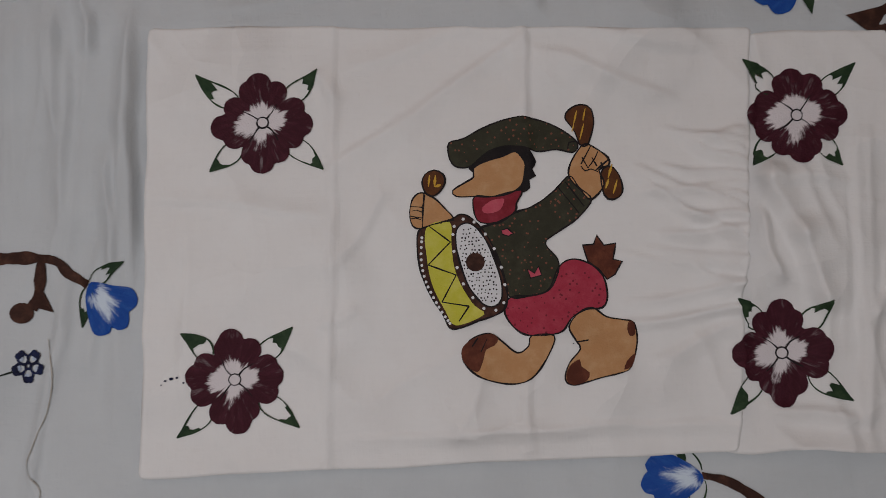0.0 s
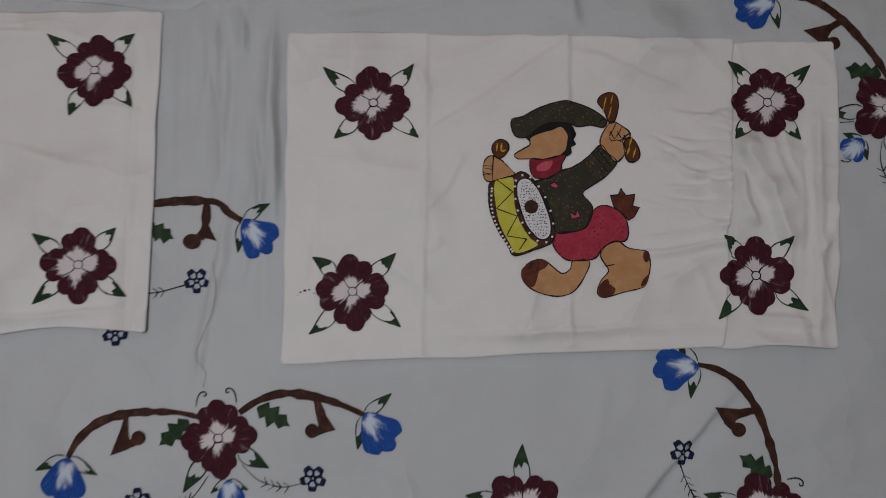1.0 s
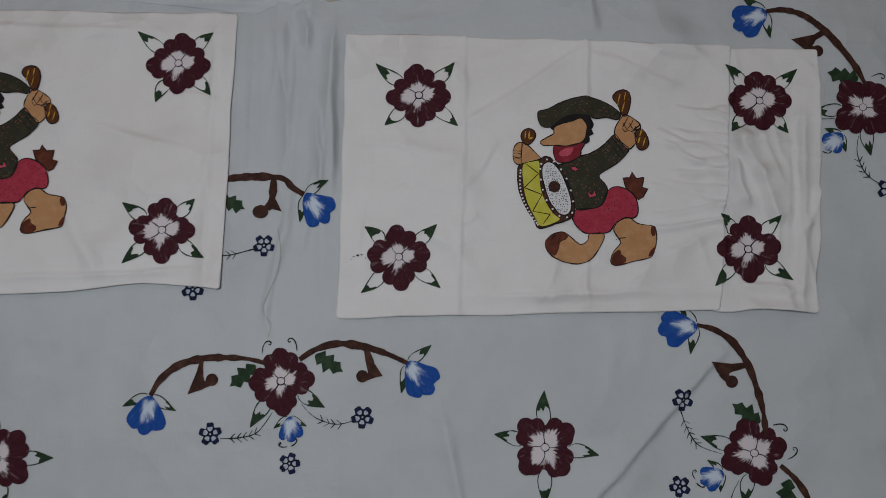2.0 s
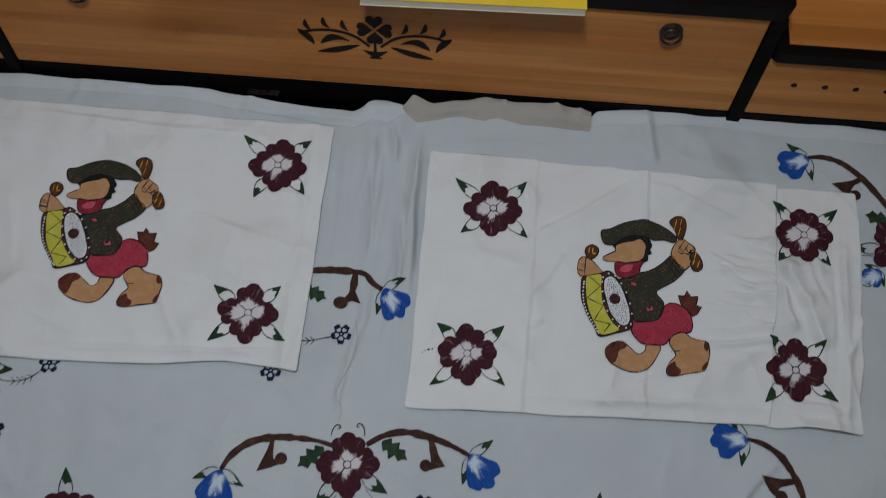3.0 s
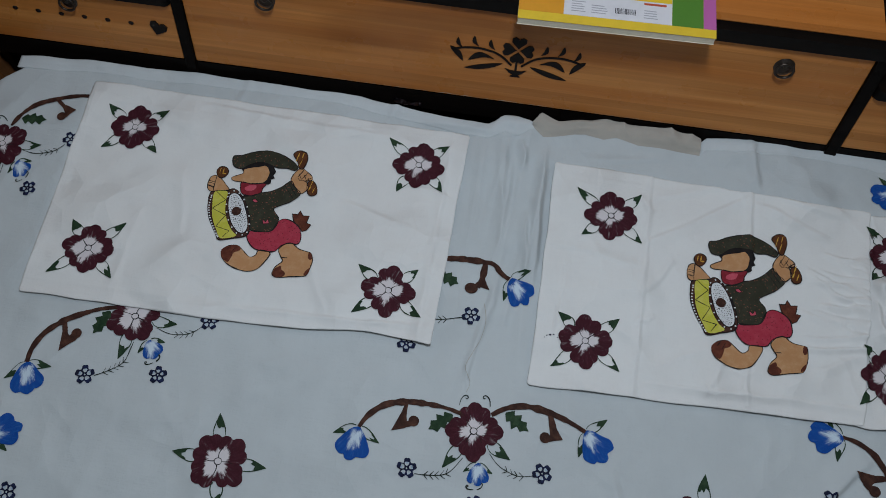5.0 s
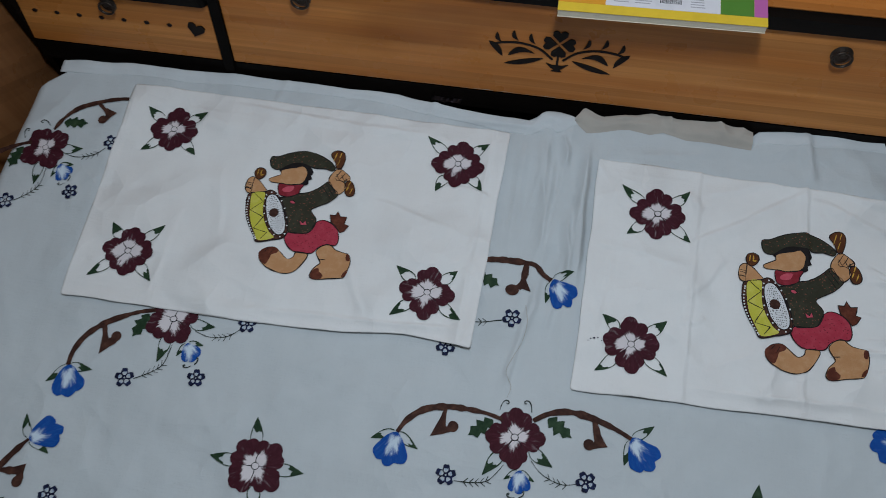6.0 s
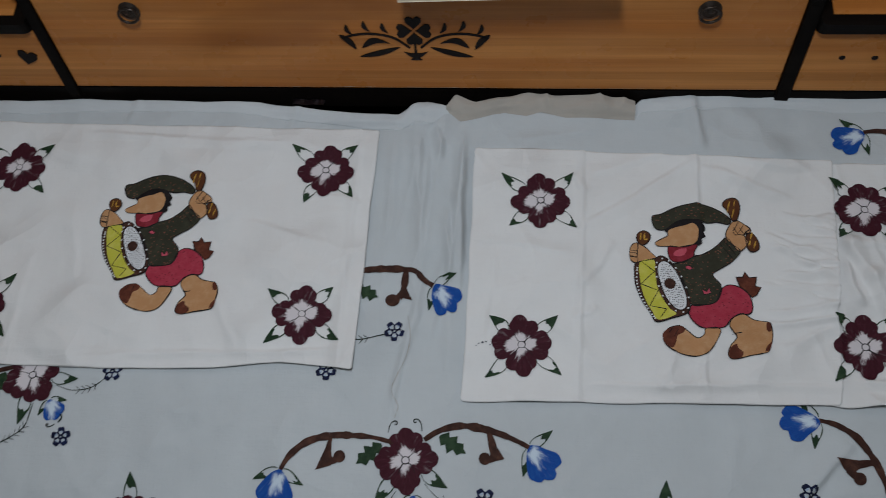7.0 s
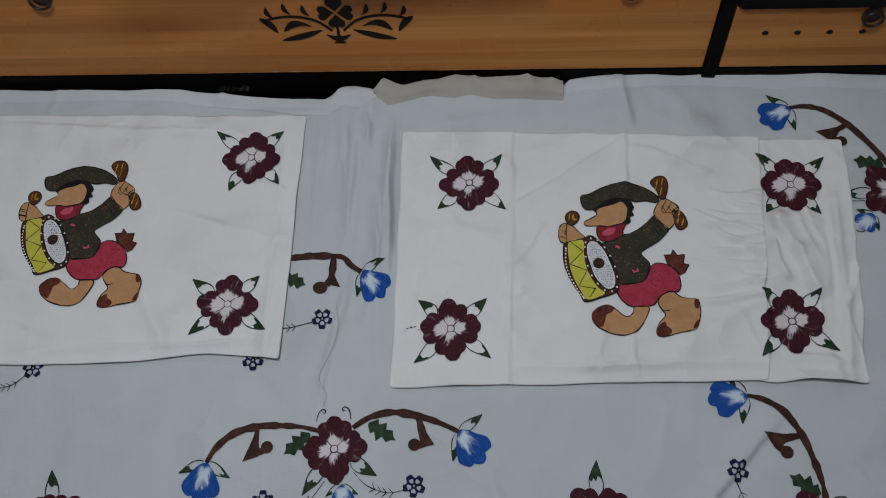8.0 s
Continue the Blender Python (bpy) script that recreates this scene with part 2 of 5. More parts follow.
class Paint:
    """A layer of paint that lies on cloth: flat shapes and strokes, laid on the cloth's own surface."""

    def __init__(self, height):
        self.bm, self.height = bmesh.new(), height
        self.tall = self.bm.verts.layers.float.new("tall")

    def fill(self, outline, layer=0, slot=0):
        ring = [self.bm.verts.new((p[0], p[1], 0)) for p in outline]
        for v in ring:
            v[self.tall] = layer
        face = self.bm.faces.new(ring)
        face.normal_update()
        if face.normal.z < 0:
            face.normal_flip()
        for f in bmesh.ops.triangulate(self.bm, faces=[face], ngon_method="EAR_CLIP")["faces"]:
            f.material_index = slot

    def stroke(self, line, wide, layer=0, slot=0, closed=False):
        """wide: a width, or the widths from end to end."""
        n = len(line)
        widths = [wide] * n if isinstance(wide, float) else list(np.interp(np.linspace(0, 1, n), np.linspace(0, 1, len(wide)), wide))
        rows = []
        for i, p in enumerate(line):
            widths[i] *= 1 + 0.42 * ripple(p.x, p.y, 75, 75, 2.0)
            a = line[i - 1] if i or closed else p
            b = line[(i + 1) % n] if i + 1 < n or closed else p
            way = (b - a).normalized() if (b - a).length > 1e-9 else Vector((1, 0))
            rough = 1 + (0.55 if widths[i] < 0.003 else 0.20) * noise.noise(Vector((p.x * 110, p.y * 110, 2.5)))
            side = Vector((-way.y, way.x)) * widths[i] * rough / 2
            pair = [self.bm.verts.new((*(p - side), 0)), self.bm.verts.new((*(p + side), 0))]
            for v in pair:
                v[self.tall] = layer
            rows.append(pair)
        for i in range(n if closed else n - 1):
            a, b = rows[i], rows[(i + 1) % n]
            f = self.bm.faces.new((a[0], b[0], b[1], a[1]))
            f.material_index = slot

    def dot(self, x, y, r, layer=0, slot=0, sides=8, squash=1.0):
        self.fill([(x + r * math.cos(k * math.tau / sides), y + squash * r * math.sin(k * math.tau / sides)) for k in range(sides)], layer, slot)

    def lay(self, cell=0.006):
        """Cut the paint finely and drop it on the cloth."""
        bm = self.bm
        if cell:
            xs, ys = [v.co.x for v in bm.verts], [v.co.y for v in bm.verts]
            for axis, low, high in ((0, min(xs), max(xs)), (1, min(ys), max(ys))):
                normal = (1, 0, 0) if axis == 0 else (0, 1, 0)
                for k in range(1, int((high - low) / cell) + 1):
                    co = [0, 0, 0]
                    co[axis] = low + k * cell
                    bmesh.ops.bisect_plane(bm, geom=bm.verts[:] + bm.edges[:] + bm.faces[:], plane_co=co, plane_no=normal)
        for v in bm.verts:
            v.co.z = self.height(v.co.x, v.co.y) + 0.0018 + 0.0004 * v[self.tall]
        for f in bm.faces:
            f.smooth = True
            f.normal_update()
            if f.normal.z < 0:
                f.normal_flip()
        return bm


def smooth(t):
    t = min(1.0, max(0.0, t))
    return t * t * (3 - 2 * t)


def crease(x, y, a, b, wide, tall, sharp=True):
    """The height of a crease along the line from a to b, fading out at its ends."""
    dx, dy = b[0] - a[0], b[1] - a[1]
    long2 = dx * dx + dy * dy
    t = ((x - a[0]) * dx + (y - a[1]) * dy) / long2
    if t < -0.15 or t > 1.15:
        return 0.0
    off = abs((x - a[0]) * dy - (y - a[1]) * dx) / math.sqrt(long2)
    if off > wide * 5:
        return 0.0
    ends = smooth((t + 0.15) / 0.3) * smooth((1.15 - t) / 0.3)
    return tall * ends * (math.exp(-off / wide) if sharp else math.exp(-(off / wide) ** 2))


def pleat(x, y, a, b, tall, rise, fall):
    """A pleat along the line from a to b: it climbs over rise metres and falls off sharply on its other side."""
    dx, dy = b[0] - a[0], b[1] - a[1]
    long = math.hypot(dx, dy)
    t = ((x - a[0]) * dx + (y - a[1]) * dy) / long ** 2
    if t < -0.2 or t > 1.2:
        return 0.0
    off = ((x - a[0]) * dy - (y - a[1]) * dx) / long + 0.0014 * math.sin(t * 7 + a[0] * 50) + 0.0022 * noise.noise(Vector((x * 26, y * 26, a[0] * 9)))
    ends = smooth((t + 0.2) / 0.35) * smooth((1.2 - t) / 0.35)
    side = 1 - abs(off) / (rise if off < 0 else fall * 1.5)
    return tall * ends * side ** 1.25 if side > 0 else 0.0


def ripple(x, y, sx, sy, seed):
    return noise.noise(Vector((x * sx + seed, y * sy - seed, seed * 1.7)))


def crumple(x, y, sx, sy, seed):
    """Sharp, wandering ridges, as in cloth that was folded and crushed."""
    wx, wy = x + 0.03 * ripple(x, y, 9, 9, seed + 20), y + 0.03 * ripple(x, y, 9, 9, seed + 30)
    return (1 - min(1.0, 2.2 * abs(ripple(wx, wy, sx, sy, seed)))) ** 3


# ---------------------------------------------------------------- cloth surfaces
BED = 0.50
SHEET_FOLDS = [
    ((0.035, 0.62), (0.005, 0.30), 0.016, 0.0075, False),
    ((0.010, 0.30), (-0.030, 0.10), 0.006, 0.0030, True),
    ((0.070, 0.58), (0.055, 0.30), 0.012, 0.0085, False),
    ((0.055, 0.34), (0.060, 0.14), 0.010, 0.0040, True),
    ((0.000, 0.62), (-0.045, 0.36), 0.018, 0.0050, False),
    ((-0.06, 0.60), (-0.062, 0.20), 0.012, 0.0030, False),
    ((0.25, -0.05), (0.29, -0.24), 0.007, 0.0036, True),
    ((0.52, 0.08), (0.48, -0.06), 0.010, 0.0022, True),
    ((0.34, 0.09), (0.24, -0.04), 0.012, 0.0020, True),
    ((0.90, 0.30), (1.04, 0.34), 0.012, 0.0040, False),
    ((-0.02, 0.07), (-0.03, 0.12), 0.004, 0.0030, True),
    ((0.47, 0.65), (0.49, 0.56), 0.010, 0.0060, True),
    ((-0.62, -0.05), (-0.66, -0.30), 0.012, 0.0022, True),
    ((-0.35, 0.09), (-0.30, -0.20), 0.012, 0.0016, True),
    ((0.02, -0.14), (0.05, -0.30), 0.010, 0.0020, True),
    ((-1.05, 0.25), (-0.92, 0.02), 0.016, 0.0024, False),
    ((-0.55, 0.645), (-0.57, 0.59), 0.008, 0.0040, True),
    ((-0.24, 0.64), (-0.26, 0.58), 0.007, 0.0050, True),
    ((-0.20, 0.605), (0.03, 0.60), 0.005, 0.0035, True),
]
SHEET_PLEATS = [
    ((0.072, 0.31), (0.068, 0.54), 0.0100, 0.022, 0.006), ((0.054, 0.31), (0.046, 0.42), 0.0080, 0.018, 0.005), ((0.032, 0.53), (0.020, 0.59), 0.0090, 0.018, 0.006),
    ((0.000, 0.37), (0.006, 0.52), 0.0070, 0.024, 0.006), ((-0.006, 0.45), (-0.012, 0.56), 0.0060, 0.020, 0.006), ((0.030, 0.20), (0.040, 0.33), 0.0050, 0.020, 0.007),
    ((-0.050, 0.40), (-0.052, 0.56), 0.0050, 0.022, 0.008), ((0.42, -0.23), (0.66, 0.03), 0.0130, 0.045, 0.006), ((0.285, -0.25), (0.245, -0.04), 0.0050, 0.020, 0.006),
    ((-0.030, 0.08), (0.006, 0.25), 0.0030, 0.016, 0.004), ((0.49, 0.58), (0.475, 0.66), 0.0060, 0.020, 0.006), ((0.16, 0.57), (0.30, 0.59), 0.0040, 0.020, 0.007),
]
COVER_PLEATS = [
    ((0.465, 0.525), (0.285, 0.405), 0.0022, 0.022, 0.006), ((0.476, 0.40), (0.474, 0.55), 0.0024, 0.016, 0.005), ((0.27, 0.11), (0.282, 0.55), 0.0016, 0.012, 0.004),
    ((0.62, 0.465), (0.49, 0.52), 0.0022, 0.020, 0.006), 
    ((0.67, 0.235), (0.60, 0.20), 0.0022, 0.018, 0.006), ((0.28, 0.30), (0.33, 0.37), 0.0022, 0.018, 0.006),
    ((0.47, 0.12), (0.466, 0.20), 0.0018, 0.014, 0.005), ((0.67, 0.140), (0.30, 0.130), 0.0018, 0.014, 0.004), ((0.10, 0.375), (0.26, 0.355), 0.0016, 0.018, 0.005),
    ((0.56, 0.50), (0.52, 0.44), 0.0018, 0.022, 0.008), ((0.30, 0.505), (0.42, 0.545), 0.0018, 0.024, 0.008), ((0.50, 0.545), (0.66, 0.515), 0.0020, 0.018, 0.007),
    ((0.26, 0.50), (0.285, 0.47), 0.0020, 0.014, 0.006), ((0.262, 0.24), (0.30, 0.255), 0.0016, 0.016, 0.006), ((0.40, 0.13), (0.43, 0.20), 0.0014, 0.018, 0.006),
    ((0.13, 0.34), (0.124, 0.17), 0.0012, 0.012, 0.004), ((-0.125, 0.17), (-0.120, 0.56), 0.0018, 0.016, 0.005), ((-0.14, 0.170), (-0.52, 0.152), 0.0020, 0.014, 0.004),
    ((-0.28, 0.556), (-0.62, 0.572), 0.0022, 0.016, 0.005), ((-0.60, 0.29), (-0.63, 0.41), 0.0020, 0.022, 0.006), ((-0.16, 0.36), (-0.31, 0.40), 0.0016, 0.022, 0.006),
    ((-0.11, 0.44), (-0.17, 0.455), 0.0020, 0.016, 0.005), ((-0.70, 0.16), (-0.69, 0.32), 0.0014, 0.016, 0.005), ((-0.30, 0.17), (-0.35, 0.27), 0.0016, 0.020, 0.006),
    ((0.70, 0.385), (0.80, 0.375), 0.0035, 0.020, 0.008), ((0.722, 0.28), (0.705, 0.345), 0.0060, 0.016, 0.006), ((0.835, 0.30), (0.815, 0.24), 0.0040, 0.018, 0.007),
    ((0.712, 0.385), (0.746, 0.320), 0.0080, 0.040, 0.010), ((0.742, 0.330), (0.764, 0.250), 0.0100, 0.045, 0.009), ((0.806, 0.43), (0.797, 0.13), 0.0030, 0.020, 0.005), ((0.80, 0.12), (0.825, 0.45), 0.0018, 0.020, 0.008), ((0.79, 0.142), (0.70, 0.152), 0.0040, 0.016, 0.005),
]
# fine puckers that fan out from the edge where the cover is pulled over the flap
pucker = random.Random(8)
for k in range(16):
    at_y = 0.255 + 0.0118 * k + pucker.uniform(-0.004, 0.004)
    far, lean = pucker.uniform(0.035, 0.13), pucker.uniform(-0.25, 0.75)
    COVER_PLEATS.append(((0.692, at_y), (0.692 - far, at_y + lean * far), pucker.uniform(0.0014, 0.0030), pucker.uniform(0.010, 0.018), pucker.uniform(0.0025, 0.0045)))
LEFT_QUAD = ((-0.872, 0.597), (-0.865, 0.128), (-0.098, 0.132), (-0.088, 0.586))
RIGHT_QUAD = ((0.090, 0.554), (0.083, 0.0955), (0.672, 0.1105), (0.707, 0.534))
FLAP_QUAD = ((0.690, 0.528), (0.640, 0.112), (0.821, 0.107), (0.848, 0.530))


def inside(x, y, quad, soft):
    """1 well within the quad, 0 outside it."""
    (ax, ay), (bx, by), (cx, cy), (dx, dy) = quad
    x0, x1, y0, y1 = (ax + bx) / 2, (cx + dx) / 2, (by + cy) / 2, (ay + dy) / 2
    return smooth((x - x0) / soft + 0.6) * smooth((x1 - x) / soft + 0.6) * smooth((y - y0) / soft + 0.6) * smooth((y1 - y) / soft + 0.6)


def sheet_height(x, y):
    h = 0.0030 * crumple(x, y, 6, 3.5, 14.0) * smooth(0.5 + 1.4 * ripple(x, y, 3, 3, 17.0)) + 0.0028 * ripple(x, y, 9, 3.5, 3.1) + 0.0014 * ripple(x, y, 26, 9, 7.7) + 0.0025 * ripple(x, y, 3, 3, 1.3)
    for a, b, wide, tall, soft in SHEET_FOLDS:
        h += crease(x, y, a, b, wide, tall, not soft)
    for fold in SHEET_PLEATS:
        h += pleat(x, y, *fold)
    gather = math.exp(-((x - 0.02) / 0.11) ** 2) * smooth((y - 0.08) / 0.2)
    h += gather * (0.0006 * math.sin(x * 85 + 1.6 * math.sin(y * 9) + y * 10) + 0.0050 * crumple(x, y, 8, 2.0, 11.0))
    covered = max(inside(x, y, LEFT_QUAD, 0.03), inside(x, y, RIGHT_QUAD, 0.03), inside(x, y, FLAP_QUAD, 0.03))
    h *= 1 - 0.90 * covered
    h -= 0.003 * covered
    # the hem along the headboard curls, higher where it is bunched up
    hem = smooth((y - 0.585) / 0.05)
    bunch = smooth((x + 0.07) / 0.09) * smooth((0.60 - x) / 0.1)
    h += hem * (0.004 + 0.010 * bunch * (0.6 + 0.8 * ripple(x, y, 16, 2, 5.0)) + 0.004 * ripple(x, y, 11, 3, 9.0))
    return BED + h


RIGHT_CREASES = [
    ((0.281, 0.55), (0.271, 0.105), 0.0040, 0.0014), ((0.475, 0.555), (0.470, 0.40), 0.010, 0.0016), ((0.468, 0.18), (0.466, 0.105), 0.004, 0.0016),
    ((0.285, 0.41), (0.465, 0.525), 0.0050, 0.0018), ((0.49, 0.53), (0.62, 0.47), 0.006, 0.0020), ((0.49, 0.50), (0.56, 0.43), 0.006, 0.0014),
    ((0.60, 0.40), (0.69, 0.36), 0.008, 0.0022), ((0.62, 0.33), (0.69, 0.36), 0.008, 0.0020), ((0.64, 0.43), (0.69, 0.385), 0.007, 0.0022),
    ((0.58, 0.30), (0.68, 0.26), 0.009, 0.0020), ((0.63, 0.24), (0.68, 0.27), 0.007, 0.0016), ((0.10, 0.53), (0.27, 0.525), 0.004, 0.0012),
    ((0.28, 0.139), (0.45, 0.142), 0.0030, 0.0014), ((0.45, 0.142), (0.67, 0.150), 0.003, 0.0012), ((0.12, 0.15), (0.13, 0.50), 0.004, 0.0010),
    ((0.285, 0.44), (0.29, 0.30), 0.010, 0.0016), ((0.56, 0.53), (0.66, 0.525), 0.005, 0.0018), ((0.33, 0.44), (0.40, 0.40), 0.008, 0.0012),
    ((0.30, 0.25), (0.34, 0.20), 0.008, 0.0012), ((0.475, 0.32), (0.50, 0.16), 0.010, 0.0012), ((0.55, 0.15), (0.64, 0.17), 0.006, 0.0012),
]
LEFT_CREASES = [
    ((-0.86, 0.555), (-0.10, 0.548), 0.0040, 0.0016), ((-0.60, 0.575), (-0.28, 0.560), 0.004, 0.0020), ((-0.84, 0.155), (-0.13, 0.165), 0.0035, 0.0016),
    ((-0.125, 0.16), (-0.120, 0.57), 0.0035, 0.0014), ((-0.50, 0.150), (-0.14, 0.172), 0.004, 0.0018), ((-0.62, 0.40), (-0.58, 0.28), 0.010, 0.0012),
    ((-0.30, 0.40), (-0.17, 0.36), 0.009, 0.0012), ((-0.17, 0.45), (-0.10, 0.43), 0.006, 0.0014), ((-0.45, 0.58), (-0.44, 0.50), 0.006, 0.0012),
    ((-0.70, 0.30), (-0.69, 0.15), 0.005, 0.0010), ((-0.34, 0.26), (-0.30, 0.15), 0.010, 0.0012), ((-0.80, 0.42), (-0.72, 0.36), 0.010, 0.0012),
    ((-0.25, 0.33), (-0.12, 0.30), 0.008, 0.0012),
]
FLAP_CREASES = [
    ((0.72, 0.40), (0.70, 0.30), 0.008, 0.0040), ((0.85, 0.345), (0.80, 0.355), 0.006, 0.0040), ((0.84, 0.30), (0.82, 0.27), 0.006, 0.0050),
    ((0.79, 0.36), (0.78, 0.20), 0.010, 0.0040), ((0.82, 0.44), (0.80, 0.12), 0.005, 0.0026), ((0.70, 0.155), (0.79, 0.145), 0.004, 0.0026),
    ((0.69, 0.385), (0.73, 0.39), 0.008, 0.0040), ((0.80, 0.24), (0.83, 0.12), 0.005, 0.0030), ((0.68, 0.30), (0.70, 0.26), 0.008, 0.0050),
]


def left_height(x, y):
    h = 0.0032 * crumple(x, y, 5, 5, 33.0) * smooth(0.6 + 1.5 * ripple(x, y, 5, 5, 37.0)) + 0.0012 * ripple(x, y, 10, 6, 2.2) + 0.0006 * ripple(x, y, 30, 22, 4.4)
    corner = math.exp(-((x + 0.10) ** 2 + (y - 0.145) ** 2) / 0.0014)
    return BED + 0.0050 + h + 0.005 * corner + 0.7 * sum(crease(x, y, *c) for c in LEFT_CREASES) + 2.0 * sum(pleat(x, y, *c) for c in COVER_PLEATS if c[0][0] < 0)


def right_height(x, y):
    h = 0.0055 * crumple(x, y, 6, 6, 43.0) * smooth(0.5 + 1.5 * ripple(x, y, 5, 5, 47.0)) + 0.0016 * ripple(x, y, 11, 8, 6.2) + 0.0009 * ripple(x, y, 30, 24, 8.4)
    edge = (0.0035 + 0.0075 * math.exp(-((y - 0.315) / 0.055) ** 2) * (1 + 0.8 * ripple(0, y, 1, 34, 3.3))) * smooth((x - 0.650) / 0.045)
    return BED + 0.0058 + edge + h + 0.8 * sum(crease(x, y, *c) for c in RIGHT_CREASES) + 2.3 * sum(pleat(x, y, *c) for c in COVER_PLEATS if 0 < c[0][0] < 0.695)


def flap_height(x, y):
    h = 0.0045 * crumple(x, y, 14, 7, 53.0) + 0.0030 * ripple(x, y, 22, 7, 3.7) + 0.0010 * ripple(x, y, 44, 20, 5.4)
    tuck = smooth((x - 0.690) / 0.03)
    lift = 0.013 * math.exp(-((x - 0.76) / 0.05) ** 2) * smooth((0.135 - y) / 0.03)
    return BED + 0.0045 + tuck * (h + sum(crease(x, y, *c) for c in FLAP_CREASES) * 0.6 + 1.5 * sum(pleat(x, y, *c) for c in COVER_PLEATS if c[0][0] >= 0.695)) + lift


def over_edge(x, y):
    """The flap, and the cover where it lies on the flap's inner side."""
    rim = 0.672 + (y - 0.114) * 0.0833 + 0.006
    return max(flap_height(x, y), right_height(x, y) + 0.0016) if x < rim else flap_height(x, y)


def cloth_piece(quad, height, nx, ny, ragged, thick, seed, dent=0.0):
    """A sheet of cloth over a quad (top left, bottom left, bottom right, top right), with wavy edges and a turned-down rim."""
    a, b, c, d = (Vector(p) for p in quad)
    bm, rows = bmesh.new(), []
    for j in range(ny + 1):
        v, row = j / ny, []
        for i in range(nx + 1):
            u, v = i / nx, j / ny
            # rounded corners
            eu, ev = 2 * u - 1, 2 * v - 1
            ca, cb = 1 - (1 - abs(eu)) * (c - b).length / 0.012, 1 - (1 - abs(ev)) * (a - b).length / 0.012
            if ca > 0 and cb > 0:
                qa, qb = ca * math.sqrt(1 - cb * cb / 2), cb * math.sqrt(1 - ca * ca / 2)
                u += math.copysign(ca - qa, -eu) * 0.006 / (c - b).length
                v += math.copysign(cb - qb, -ev) * 0.006 / (a - b).length
            p = (b * (1 - u) + c * u) * (1 - v) + (a * (1 - u) + d * u) * v
            wave_x = ragged * ripple(0.0, p.y, 1, 13, seed) * (abs(2 * u - 1) ** 6)
            if quad is RIGHT_QUAD:
                wave_x += 0.012 * min(0.0, ripple(0.0, p.y, 1, 30, 9.0)) * u ** 30 * math.exp(-((p.y - 0.31) / 0.08) ** 2)
            wave_y = ragged * ripple(p.x, 0.0, 13, 1, seed + 4) * (abs(2 * v - 1) ** 6)
            x, y = p.x + wave_x, p.y + wave_y
            y += dent * math.exp(-((x + 0.21) / 0.11) ** 2) * (1 - v) ** 8
            lift = 0.0014 * max(0, 1 - min(u, 1 - u) * (c - b).length / 0.02, 1 - min(v, 1 - v) * (a - b).length / 0.02) * (1 + ripple(x, y, 18, 18, seed))
            row.append(bm.verts.new((x, y, height(x, y) + lift)))
        rows.append(row)
    for j in range(ny):
        for i in range(nx):
            bm.faces.new((rows[j][i], rows[j][i + 1], rows[j + 1][i + 1], rows[j + 1][i])).smooth = True
    rim = [e for e in bm.edges if e.is_boundary]
    for v in [v for v in bmesh.ops.extrude_edge_only(bm, edges=rim)["geom"] if isinstance(v, bmesh.types.BMVert)]:
        v.co.z -= thick
    bmesh.ops.recalc_face_normals(bm, faces=bm.faces[:])
    return bm


# ---------------------------------------------------------------- the room
def room():
    walls = material("cream_wall_paint", (0.70, 0.66, 0.60), 0.85)
    fac = ramp(walls, grain(walls, 1.6, 6), 0.3, 0.75)
    wire(walls, blend(walls, fac, (0.72, 0.68, 0.62), (0.64, 0.60, 0.54)), bsdf(walls).inputs["Base Color"])
    relief(walls, grain(walls, 120.0, 4), 0.15, 0.002)
    ceil = material("white_ceiling_paint", (0.78, 0.78, 0.76), 0.9)
    relief(ceil, grain(ceil, 90.0, 4), 0.15, 0.002)
    tiles = material("floor_tiles", (0.42, 0.38, 0.33), 0.3)
    wire(tiles, blend(tiles, ramp(tiles, grain(tiles, 14.0, 6), 0.3, 0.7), (0.44, 0.40, 0.35), (0.34, 0.30, 0.26)), bsdf(tiles).inputs["Base Color"])
    x0, x1, y0, y1, top = -2.0, 2.1, -2.9, 1.02, 2.62
    for name, args, mat, words in (
        ("floor", (x0 - 0.15, x1 + 0.15, y0 - 0.15, y1 + 0.15, -0.12, 0), tiles, "beige tiled bedroom floor under the bed"),
        ("ceiling", (x0 - 0.15, x1 + 0.15, y0 - 0.15, y1 + 0.15, top, top + 0.12), ceil, "plain white painted bedroom ceiling"),
        ("wall_north", (x0 - 0.15, x1 + 0.15, y1, y1 + 0.15, 0, top), walls, "cream painted wall behind the headboard"),
        ("wall_south", (x0 - 0.15, x1 + 0.15, y0 - 0.15, y0, 0, top), walls, "cream painted bedroom wall opposite the headboard"),
        ("wall_west", (x0 - 0.15, x0, y0, y1, 0, top), walls, "cream painted bedroom side wall"),
        ("wall_east", (x1, x1 + 0.15, y0, y1, 0, top), walls, "cream painted bedroom side wall"),
    ):
        tagged(mesh_object(name, solid(*args), mat), words, name.split("_")[0], kind="structure")


